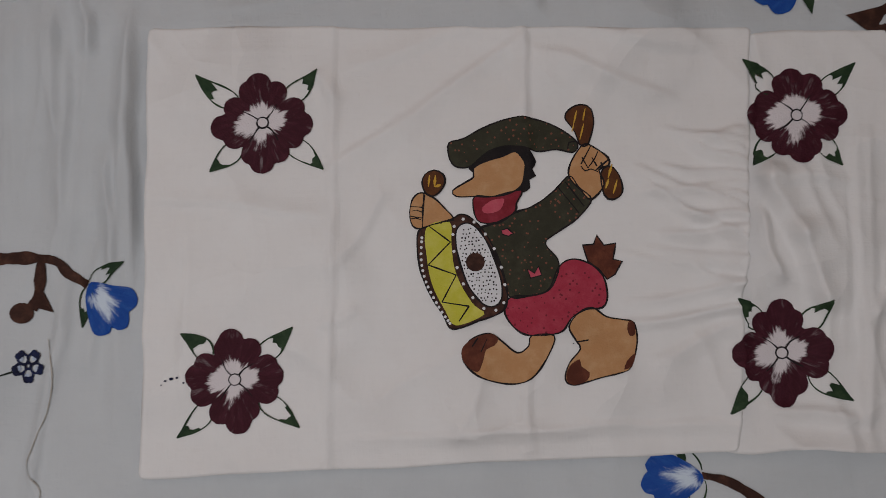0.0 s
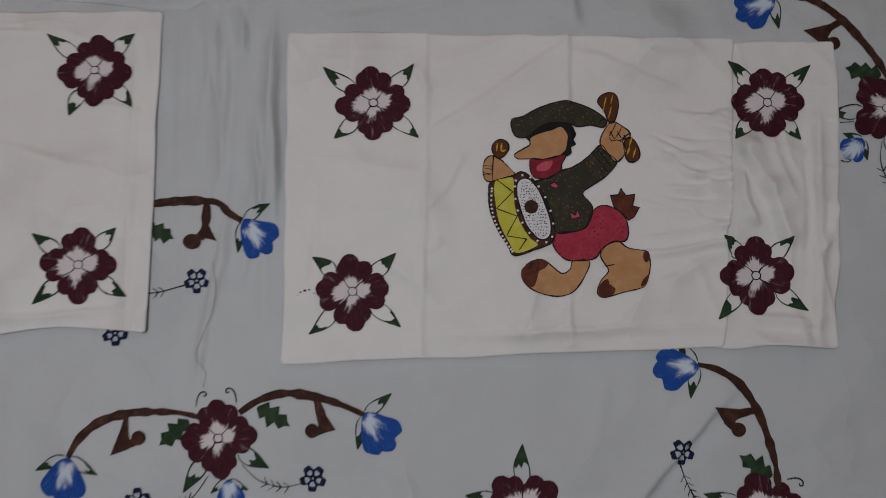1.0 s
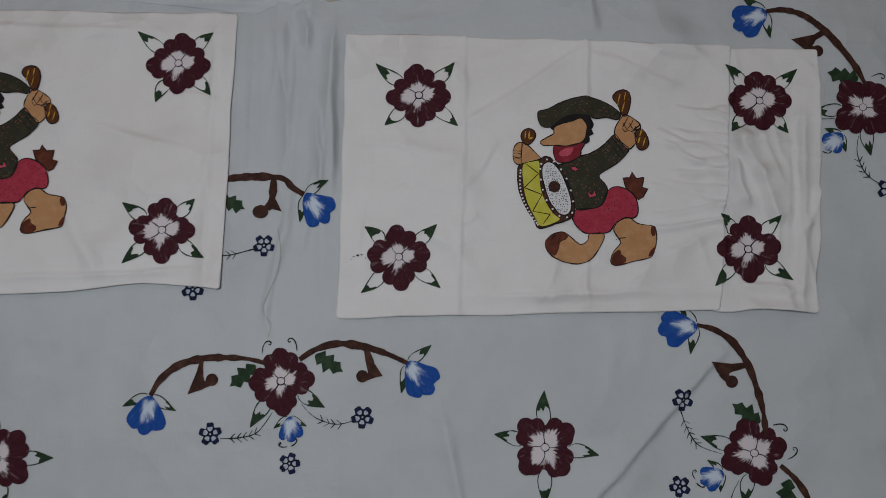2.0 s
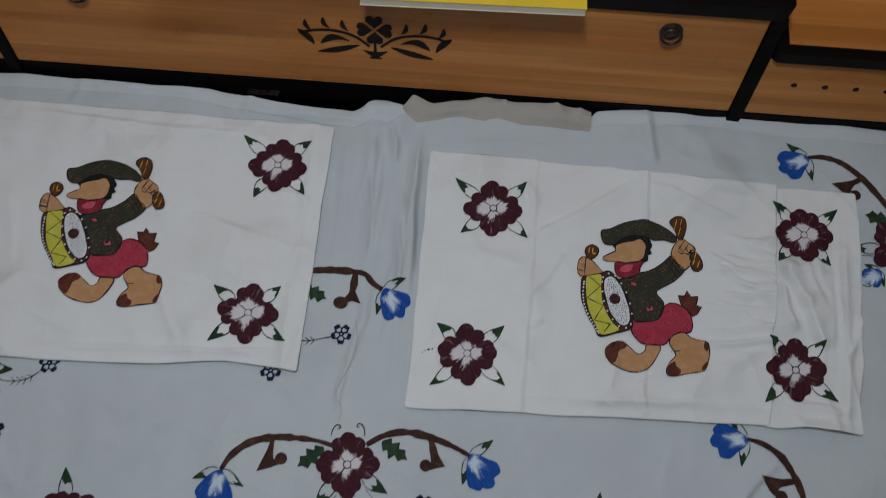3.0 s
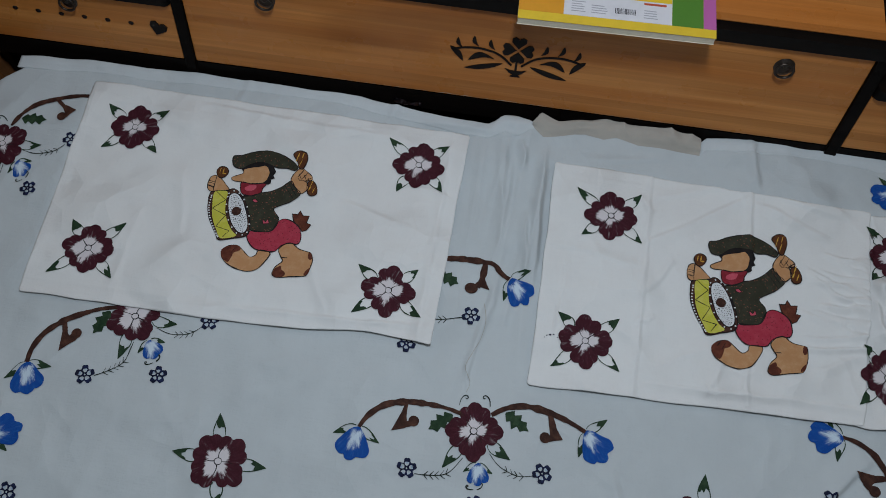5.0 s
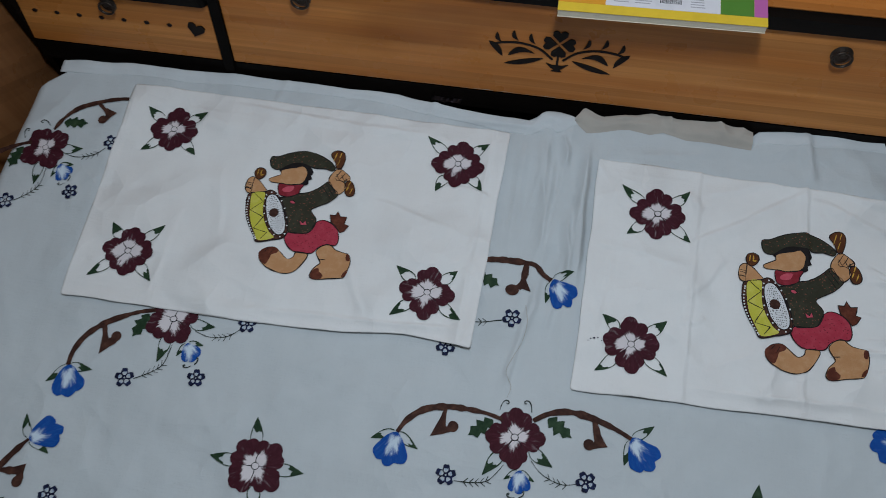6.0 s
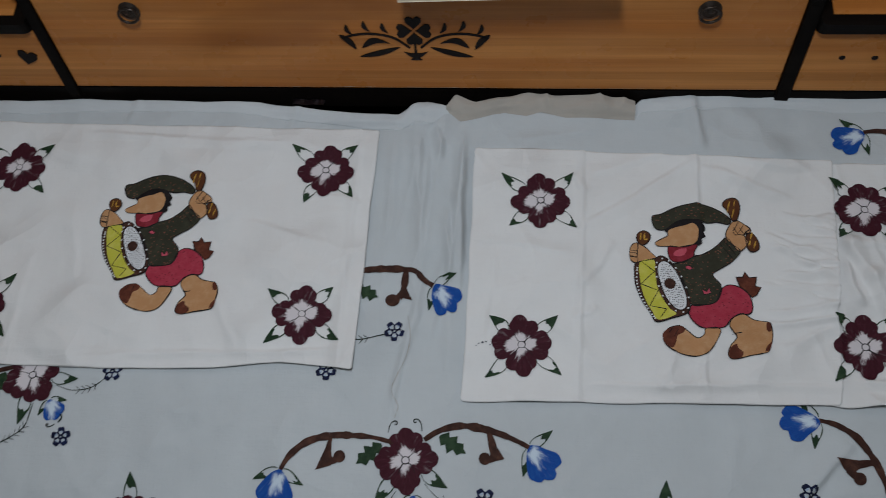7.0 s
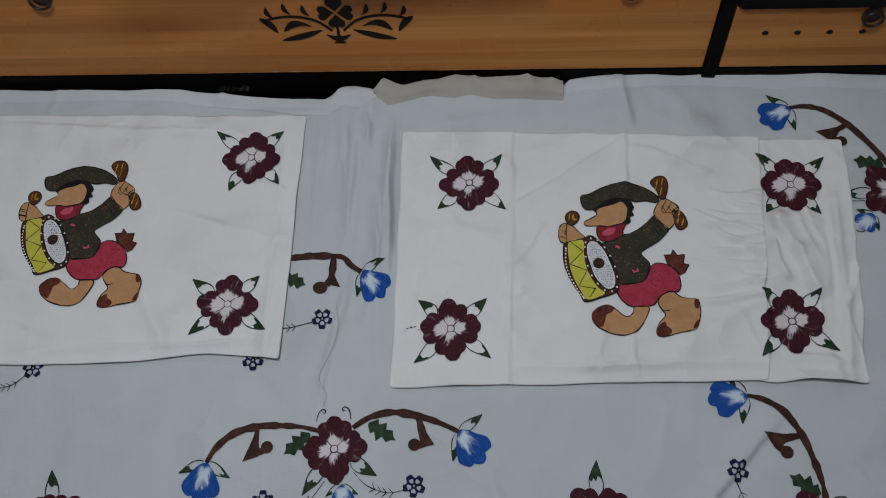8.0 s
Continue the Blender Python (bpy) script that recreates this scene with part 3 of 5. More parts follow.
# ---------------------------------------------------------------- bed, mattress and headboard
def bed():
    frame_thing = thing("bed_frame", (0, -0.3, 0), "dark brown wooden bed frame under the mattress", "bed")
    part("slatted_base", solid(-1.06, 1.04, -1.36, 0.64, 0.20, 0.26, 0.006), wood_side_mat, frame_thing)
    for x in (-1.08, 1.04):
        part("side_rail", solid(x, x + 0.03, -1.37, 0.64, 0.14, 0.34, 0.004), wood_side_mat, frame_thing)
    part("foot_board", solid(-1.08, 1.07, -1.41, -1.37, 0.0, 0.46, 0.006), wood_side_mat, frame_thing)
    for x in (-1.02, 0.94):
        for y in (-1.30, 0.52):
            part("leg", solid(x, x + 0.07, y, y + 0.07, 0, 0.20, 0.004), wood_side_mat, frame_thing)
    tagged(mesh_object("mattress", solid(-1.055, 1.035, -1.36, 0.60, 0.26, 0.484, 0.03), lining_mat), "thick cream mattress hidden under the sheet", "mattress")


def clover_petal(cx, cz, turn, r):
    """A heart with its tip at (cx, cz), pointing away along turn."""
    out = []
    for k in range(14):
        a = k * math.tau / 14
        x = 0.062 * 16 * math.sin(a) ** 3 * r
        z = (13 * math.cos(a) - 5 * math.cos(2 * a) - 2 * math.cos(3 * a) - math.cos(4 * a)) * 0.062 * r + r * 1.05
        out.append((cx + x * math.cos(turn) + z * math.sin(turn), cz - x * math.sin(turn) + z * math.cos(turn)))
    return out


def plate(bm, outline, y0, y1):
    """A flat shape in the panel's plane, given as x and z, from depth y0 out to y1."""
    back = [bm.verts.new((x, y0, z)) for x, z in outline]
    front = [bm.verts.new((x, y1, z)) for x, z in outline]
    n = len(outline)
    faces = [bm.faces.new(front)]
    for i in range(n):
        faces.append(bm.faces.new((back[i], back[(i + 1) % n], front[(i + 1) % n], front[i])))
    bmesh.ops.recalc_face_normals(bm, faces=faces)
    bmesh.ops.triangulate(bm, faces=[faces[0]], ngon_method="EAR_CLIP")


def blade(a, b, wide, bend, fat=0.5):
    """A leaf-shaped outline from a to b, fattest at the share fat, bowed sideways by bend."""
    a, b = Vector(a), Vector(b)
    way, n = b - a, 9
    side = Vector((-way.y, way.x)).normalized()
    up, down = [], []
    for k in range(n + 1):
        t = k / n
        w = wide / 2 * (math.sin(math.pi * t ** (math.log(0.5) / math.log(fat))) ** 0.8)
        mid = a + way * t + side * bend * math.sin(math.pi * t)
        up.append(tuple(mid + side * w))
        down.append(tuple(mid - side * w))
    return up[:-1] + down[:0:-1]


LEAN = Matrix.Translation((0, 0.661, 0.530)) @ Matrix.Rotation(radians(-14.0), 4, "X")


def leaning(bm):
    """Set something built on an upright front (x across, y out of the face, z up the slope) on the headboard's leaning face."""
    bm.transform(LEAN)
    return bm


def tube(bm, centre, r, thick, squash=0.9):
    """A ring in the plane of the face."""
    rows = []
    for k in range(22):
        a = k * math.tau / 22
        c = Vector((centre[0] + r * math.cos(a), centre[1], centre[2] + r * squash * math.sin(a)))
        out = Vector((math.cos(a), 0, math.sin(a)))
        rows.append([bm.verts.new(c + thick * (out * math.cos(q * math.tau / 7) + Vector((0, 1, 0)) * math.sin(q * math.tau / 7))) for q in range(7)])
    for k in range(22):
        for q in range(7):
            bm.faces.new((rows[k][q], rows[(k + 1) % 22][q], rows[(k + 1) % 22][(q + 1) % 7], rows[k][(q + 1) % 7])).smooth = True
    return bm


def ring_pull(x, z, parent, r):
    """A cast ring that hangs from a round rosette."""
    rose = bmesh.new()
    turn = Matrix.Rotation(radians(90), 4, "X")
    bmesh.ops.create_cone(rose, cap_ends=True, segments=22, radius1=r, radius2=r * 0.62, depth=0.005, matrix=Matrix.Translation((x, -0.0026, z)) @ turn)
    bmesh.ops.create_uvsphere(rose, u_segments=12, v_segments=8, radius=r * 0.38, matrix=Matrix.Translation((x, -0.006, z + r * 0.3)))
    if parent.parent is not None:
        tube(rose, (x, -0.010, z - 0.002), r * 0.86, 0.0026)
        return part("ring_pull", leaning(rose), iron_mat, parent, "round dark iron ring pull")
    pull = part("ring_pull", leaning(rose), iron_mat, parent, "round dark iron ring pull")
    part("ring", leaning(tube(bmesh.new(), (x, -0.010, z - 0.002), r * 0.86, 0.0026)), iron_mat, pull)
    return pull


def edged_top(name, x0, x1, y0, y1, z0, z1, edges, parent):
    """A wooden top board in a black frame with rounded front corners."""
    bm = bmesh.new()
    r, outline = 0.012, []
    for cx, cy, start in ((x0 + r, y0 + r, 180), (x1 - r, y0 + r, 270)):
        for k in range(6):
            a = radians(start + 18 * k)
            outline.append((cx + r * math.cos(a), cy + r * math.sin(a)))
    outline += [(x1, y1), (x0, y1)]
    low = [bm.verts.new((x, y, z0)) for x, y in outline]
    high = [bm.verts.new((x, y, z1)) for x, y in outline]
    n = len(outline)
    bm.faces.new(high)
    bm.faces.new(low[::-1])
    rims = [bm.faces.new((low[k], low[(k + 1) % n], high[(k + 1) % n], high[k])) for k in range(n)]
    edge = [e for e in bm.edges if e.verts[0].co.z == z1 and e.verts[1].co.z == z1]
    bmesh.ops.bevel(bm, geom=edge, offset=0.004, segments=2, affect="EDGES", profile=0.5)
    rim = part(name, bm, black_mat, parent, "black-stained edging round the top")
    part("top_board", solid(x0 + edges[0], x1 - edges[1], y0 + 0.020, y1 - 0.005, z1 - 0.01, z1 + 0.0022, 0.001), wood_mat, rim, "varnished wooden top board")


def headboard():
    hb = thing("headboard", (0, 0.75, 0), "varnished orange-brown wooden storage headboard with black edging and carved ornament", "headboard")
    # leaning flap of the middle box, in its own plane: z runs up the slope from its lower edge
    part("front_panel", leaning(solid(-0.668, 0.617, 0, 0.02, 0.0, 0.2165, 0.0025)), wood_mat, hb, "glossy varnished wooden flap with a carved ornament")
    # a jagged pale strip that stands in for the glint on the glossy edge
    glint, last = bmesh.new(), None
    for k in range(281):
        x = -0.45 + 0.003 * k
        faded = smooth((x + 0.45) / 0.2) * smooth((0.39 - x) / 0.25)
        tall = 0.00025 + 0.0016 * faded * max(0.0, ripple(x, 0, 60, 1, 5.0) + 0.25 * ripple(x, 0, 17, 1, 8.0))
        pair = [glint.verts.new((x, -0.0003, 0.0026)), glint.verts.new((x, -0.0003, 0.0026 + tall))]
        if last:
            glint.faces.new((last[0], pair[0], pair[1], last[1]))
        last = pair
    part("edge_glint", leaning(glint), material("pale_edge_glint", (0.50, 0.40, 0.29), 0.5), hb, "pale glint along the flap's lower edge")
    for x0, x1 in ((-0.692, -0.6695), (0.6185, 0.643)):
        part("divider", leaning(solid(x0, x1, -0.004, 0.03, -0.03, 0.2165, 0.003)), black_mat, hb, "black-stained upright between the boxes")
    edged_top("top_edge", -0.694, 0.640, 0.706, 1.0, 0.7425, 0.7745, (0.022, 0.024), hb)
    for x in (-0.690, 0.618):
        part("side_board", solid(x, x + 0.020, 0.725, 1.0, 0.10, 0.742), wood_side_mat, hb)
    part("plinth", solid(-1.13, 1.13, 0.676, 0.70, 0.02, 0.525, 0.002), black_mat, hb, "black-stained lower rail behind the mattress")
    part("lower_rail", leaning(solid(-1.108, 1.108, 0.002, 0.02, -0.05, -0.003, 0.002)), black_mat, hb, "black-stained rail below the flap")
    part("back_board", solid(-1.13, 1.13, 1.001, 1.015, 0.0, 1.20, 0.004), wood_mat, hb)
    # side boxes, lower than the middle one
    for s, x0, x1 in ((-1, -1.108, -0.694), (1, 0.645, 1.108)):
        drawer = part("drawer", leaning(solid(x0, x1, 0, 0.02, 0.0, 0.131, 0.002)), wood_mat, hb, "varnished drawer front with a row of dark studs")
        for k in range(7):
            x = (-1.075 + k * 0.0480) if s < 0 else (0.705 + k * 0.053)
            bm = bmesh.new()
            bmesh.ops.create_uvsphere(bm, u_segments=10, v_segments=6, radius=0.0058, matrix=Matrix.Translation((x, 0, 0.0757)) @ Matrix.Diagonal((1, 0.5, 0.75, 1)))
            part("stud", leaning(bm), inlay_mat, drawer)
        if s < 0:
            bm = bmesh.new()
            plate(bm, clover_petal(-0.738, 0.055, 0.35, 0.0185), 0.002, -0.003)
            part("heart_inlay", leaning(bm), inlay_mat, drawer, "small burnt heart inlay")
        ring_pull(-0.905 if s < 0 else 0.868, 0.110, drawer, 0.0175)
        edged_top("box_edge", x0, x1, 0.684, 1.0, 0.661, 0.686, (0.020, 0.022), hb)
        part("end_board", solid(min(s * 1.109, s * 1.13), max(s * 1.109, s * 1.13), 0.668, 1.0, 0.02, 0.70, 0.003), black_mat, hb)
    for x in (-0.501, 0.468):
        ring_pull(x, 0.174, hb, 0.0190)
    # carved ornament
    cx, base = -0.0157, 0.0685
    px, pz = 0.000957, 0.00123

    def at(dx, dy):
        return (cx + px * dx, base + pz * (73 - dy))

    shapes = []
    hx, hz = at(0, 21)
    for turn in (0, 90, 180, 270):
        shapes.append(("clover_petal", clover_petal(hx + 0.003 * math.sin(radians(turn)), hz + 0.003 * math.cos(radians(turn)), radians(turn), 0.0150)))
    shapes.append(("stalk", [at(-2.2, 40), at(2.2, 40), at(2.5, 62), at(-2.5, 62)]))
    bm = bmesh.new()
    plate(bm, [at(-22, 58), at(-10, 61), at(10, 61), at(22, 58), at(12, 66), at(5, 69), at(11, 73), at(-11, 73), at(-5, 69), at(-12, 66)], 0.002, -0.0016)
    orn = part("carved_ornament", leaning(bm), inlay_mat, hb, "burnt black floral carving rising from a vase")
    for s in (-1, 1):
        line = spline([at(s * 10, 51), at(s * 38, 33), at(s * 75, 26), at(s * 108, 28), at(s * 131, 34)], 0.004)
        shapes.append(("long_leaf", blade(at(s * 28, 50), at(s * 104, 67), 0.011, s * -0.002, 0.5)))
        shapes.append(("curved_leaf", blade(at(s * 46, 43), at(s * 98, 51), 0.0125, s * 0.011, 0.6)))
        shapes.append(("end_leaf", blade(at(s * 136, 28), at(s * 108, 54), 0.0115, s * -0.003, 0.45)))
        for dx, dy in ((52, 25), (85, 22), (117, 28)):
            shapes.append(("bud", blade(at(s * (dx - 6), dy), at(s * (dx + 4), dy - 18), 0.0080, s * -0.004, 0.6)))
        n = len(line)
        left, right = [], []
        for i, p in enumerate(line):
            way = (line[min(i + 1, n - 1)] - line[max(i - 1, 0)]).normalized()
            side = Vector((-way.y, way.x)) * 0.0019
            left.append(tuple(p + side))
            right.append(tuple(p - side))
        shapes.append(("stem", left + right[::-1]))
    for name, outline in shapes:
        bm = bmesh.new()
        plate(bm, outline, 0.002, -0.0016)
        part(name, leaning(bm), inlay_mat, orn)
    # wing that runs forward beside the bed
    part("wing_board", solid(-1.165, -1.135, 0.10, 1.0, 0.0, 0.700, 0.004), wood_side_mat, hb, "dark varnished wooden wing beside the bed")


# ---------------------------------------------------------------- painted motifs
def flower(parent, height, x, y, leaves, seed, size=1.0, turn=0.0, leaf_names="painted_leaf"):
    """A maroon four-petalled flower; leaves: angle and reach of each of its leaves."""
    rng = random.Random(seed)
    lobes = []
    for k in range(4):
        a = radians(90 * k + turn)
        lobes.append((a + rng.uniform(-0.11, 0.11), 0.0398 + rng.uniform(-0.003, 0.002), 0.0135))
        for s in (-1, 1):
            lobes.append((a + s * radians(24) + rng.uniform(-0.10, 0.10), 0.0345 + rng.uniform(-0.002, 0.002), 0.0118 + rng.uniform(-0.001, 0.001)))
    rim = []
    for k in range(120):
        t, r = k * math.tau / 120, 0.033
        for a, d, rho in lobes:
            off = d * math.sin(t - a)
            if abs(off) < rho and math.cos(t - a) > 0:
                r = max(r, d * math.cos(t - a) + math.sqrt(rho * rho - off * off))
        r *= size * (1 + 0.012 * ripple(t * 3, 0, 4, 1, seed))
        rim.append((x + r * math.cos(t), y + r * math.sin(t)))
    here = Matrix.Translation((x, y, BED)) @ Matrix.Rotation(radians(turn), 4, "Z")
    paint = Paint(height)
    paint.fill(rim, 1)
    bloom = part("painted_flower", paint.lay(), maroon_mat, parent, "maroon painted flower with a bare white middle", here)
    lines = Paint(height)
    lines.stroke([Vector((x + 0.0062 * size * math.cos(t * math.tau / 16), y + 0.0058 * size * math.sin(t * math.tau / 16))) for t in range(16)], 0.0013, 2, 0, True)
    for k in range(4):
        a = radians(45 + 90 * k + turn + rng.uniform(-8, 8))
        b = a + rng.uniform(-0.16, 0.16)
        lines.stroke(spline([(x + 0.006 * size * math.cos(a), y + 0.006 * size * math.sin(a)), (x + 0.014 * size * math.cos(a + 0.05), y + 0.014 * size * math.sin(a + 0.05)), (x + 0.025 * size * math.cos(b), y + 0.025 * size * math.sin(b))], 0.004), (0.0016, 0.0013, 0.0008), 2)
    part("petal_veining", lines.lay(0), vein_mat, bloom, "thin black painted lines", here)
    for angle, reach in leaves:
        leaf(bloom, height, x, y, angle, 0.034 * size, reach, 0.021 * size, rng)
    return bloom


def leaf(parent, height, x, y, angle, near, far, wide, rng):
    """An outlined leaf, bare near its stalk and green to its tip."""
    a = radians(angle)
    way, side = Vector((math.cos(a), math.sin(a))), Vector((-math.sin(a), math.cos(a)))
    root = Vector((x, y))
    bend = rng.uniform(-0.15, 0.15) * wide

    def edge(t, s):
        w = wide / 2 * (math.sin(math.pi * (0.05 + 0.95 * t) ** 0.62) if t < 1 else 0)
        return root + way * (near + (far * 1.03 - near) * t) + side * (s * w + bend * math.sin(math.pi * t))

    lines = Paint(height)
    for s in (-1, 1):
        lines.stroke([edge(k / 10, s) for k in range(11)], (0.0012, 0.0017, 0.0012), 0)
    bare = rng.uniform(0.40, 0.55)
    right = [edge(bare + (1 - bare) * k / 6, -1) for k in range(7)]
    left = [edge(bare + (1 - bare) * k / 6, 1) for k in range(5, -1, -1)]
    jag = []
    for k in range(1, 6):
        p = left[-1].lerp(right[0], k / 6)
        jag.append(p + way * rng.uniform(-0.06, 0.22) * (far - near))
    lines.fill(right + left + jag, 0)
    part("painted_leaf", lines.lay(0.012), leaf_mat, parent, "", Matrix.Translation((x, y, BED)))


def tulip(parent, height, x, y, angle, seed, size=1.0, leaves=(65, -60)):
    """A blue flower that hangs from its stalk at (x, y) towards the angle."""
    rng = random.Random(seed)
    a = radians(angle)
    here = Matrix.Translation((x, y, BED)) @ Matrix.Rotation(a + math.pi / 2, 4, "Z")

    def to(u, v):
        """u across, v along the flower's way."""
        return Vector((x + v * size * math.cos(a) - u * size * math.sin(a), y + v * size * math.sin(a) + u * size * math.cos(a)))

    shape = [(0, 0), (0.010, 0.005), (0.021, 0.018), (0.031, 0.034), (0.028, 0.046), (0.019, 0.050), (0.012, 0.0495), (0.008, 0.055), (-0.001, 0.059), (-0.010, 0.055), (-0.013, 0.0500), (-0.021, 0.051), (-0.030, 0.044), (-0.031, 0.032), (-0.015, 0.009)]
    shape = [(u * 0.96 + rng.uniform(-0.0015, 0.0015), v * 1.06 + rng.uniform(-0.0015, 0.0015)) for u, v in shape]
    paint = Paint(height)
    paint.fill(spline([to(u, v) for u, v in shape], 0.004, True), 1)
    bloom = part("painted_blue_flower", paint.lay(), blue_mat, parent, "blue painted flower streaked with white", here)
    for off in leaves:
        leaf(bloom, height, x, y, angle + off, 0.004 * size, 0.046 * size, 0.016 * size, rng)
    return bloom


def little_flower(parent, height, x, y, seed, r=0.0142):
    """A small five-petalled flower in navy outline."""
    rng = random.Random(seed)
    paint = Paint(height)
    start = rng.uniform(0, 6)
    for k in range(5):
        a = start + k * math.tau / 5
        c = Vector((x + r * 0.62 * math.cos(a), y + r * 0.62 * math.sin(a)))
        paint.stroke([c + Vector((math.cos(a) * math.cos(t) * 0.42 * r - math.sin(a) * math.sin(t) * 0.36 * r, math.sin(a) * math.cos(t) * 0.42 * r + math.cos(a) * math.sin(t) * 0.36 * r)) for t in [q * math.tau / 12 for q in range(12)]], 0.0026, 1, 0, True)
        tip = Vector((x + r * 0.98 * math.cos(a), y + r * 0.98 * math.sin(a)))
        for s in (-0.35, 0.35):
            paint.dot(tip.x - s * 0.4 * r * math.sin(a), tip.y + s * 0.4 * r * math.cos(a), 0.0036, 1)
    for k in range(5):
        a = start + k * math.tau / 5 + rng.uniform(-0.25, 0.25)
        paint.dot(x + r * 0.80 * math.cos(a), y + r * 0.80 * math.sin(a), 0.26 * r, 0, 1, 9)
    paint.stroke([Vector((x + 0.16 * r * math.cos(q * math.tau / 8), y + 0.16 * r * math.sin(q * math.tau / 8))) for q in range(8)], 0.0012, 1, 0, True)
    return part("painted_small_flower", paint.lay(0), [navy_mat, pale_blue_mat], parent, "small navy outlined flower with blue petals", Matrix.Translation((x, y, BED)))


def sprig(parent, height, points, start, end):
    """A thin stalk with short hairs along part of it."""
    paint, line = Paint(height), spline(points, 0.005)
    paint.stroke(line, (0.0010, 0.0016, 0.0014), 0)
    n = len(line)
    for i in range(int(n * start), int(n * end), 2):
        way = (line[min(i + 1, n - 1)] - line[i - 1]).normalized()
        for s in (-1, 1):
            tip = line[i] - way * 0.007 + Vector((-way.y, way.x)) * s * 0.007
            paint.stroke([line[i], line[i].lerp(tip, 0.5), tip], (0.0013, 0.0012, 0.0008), 0)
    return part("painted_sprig", paint.lay(0), line_mat, parent, "", Matrix.Translation((*points[0], BED)))


def holly(parent, height, x, y, angle, long, seed):
    rng = random.Random(seed)
    a = radians(angle)
    way, side = Vector((math.cos(a), math.sin(a))), Vector((-math.sin(a), math.cos(a)))
    widths = (0.04, 0.24, 0.12, 0.30, 0.14, 0.24, 0.08, 0.0)
    up, down = [], []
    for k, w in enumerate(widths):
        p = Vector((x, y)) + way * long * (k + (0.35 if k in (1, 3, 5) else 0)) / 7
        up.append(p + side * long * w * rng.uniform(0.85, 1.15))
        down.append(p - side * long * w * rng.uniform(0.85, 1.15))
    paint = Paint(height)
    paint.fill(up + down[-2::-1], 0)
    return part("painted_holly_leaf", paint.lay(), leaf_mat, parent, "toothed green painted leaf", Matrix.Translation((x, y, BED)))


def tendril(parent, height, x, y, angle, turn, long=0.045):
    """A thin stalk that curls up at its end."""
    a, p, pts = radians(angle), Vector((x, y)), []
    for k in range(22):
        t = k / 21
        pts.append(p.copy())
        a += turn * (0.03 + 0.80 * t * t)
        p = p + Vector((math.cos(a), math.sin(a))) * long / 14 * (1 - 0.45 * t)
    paint = Paint(height)
    paint.stroke(pts, (0.0016, 0.0019, 0.0015), 0)
    return part("painted_tendril", paint.lay(0), line_mat, parent, "", Matrix.Translation((x, y, BED)))


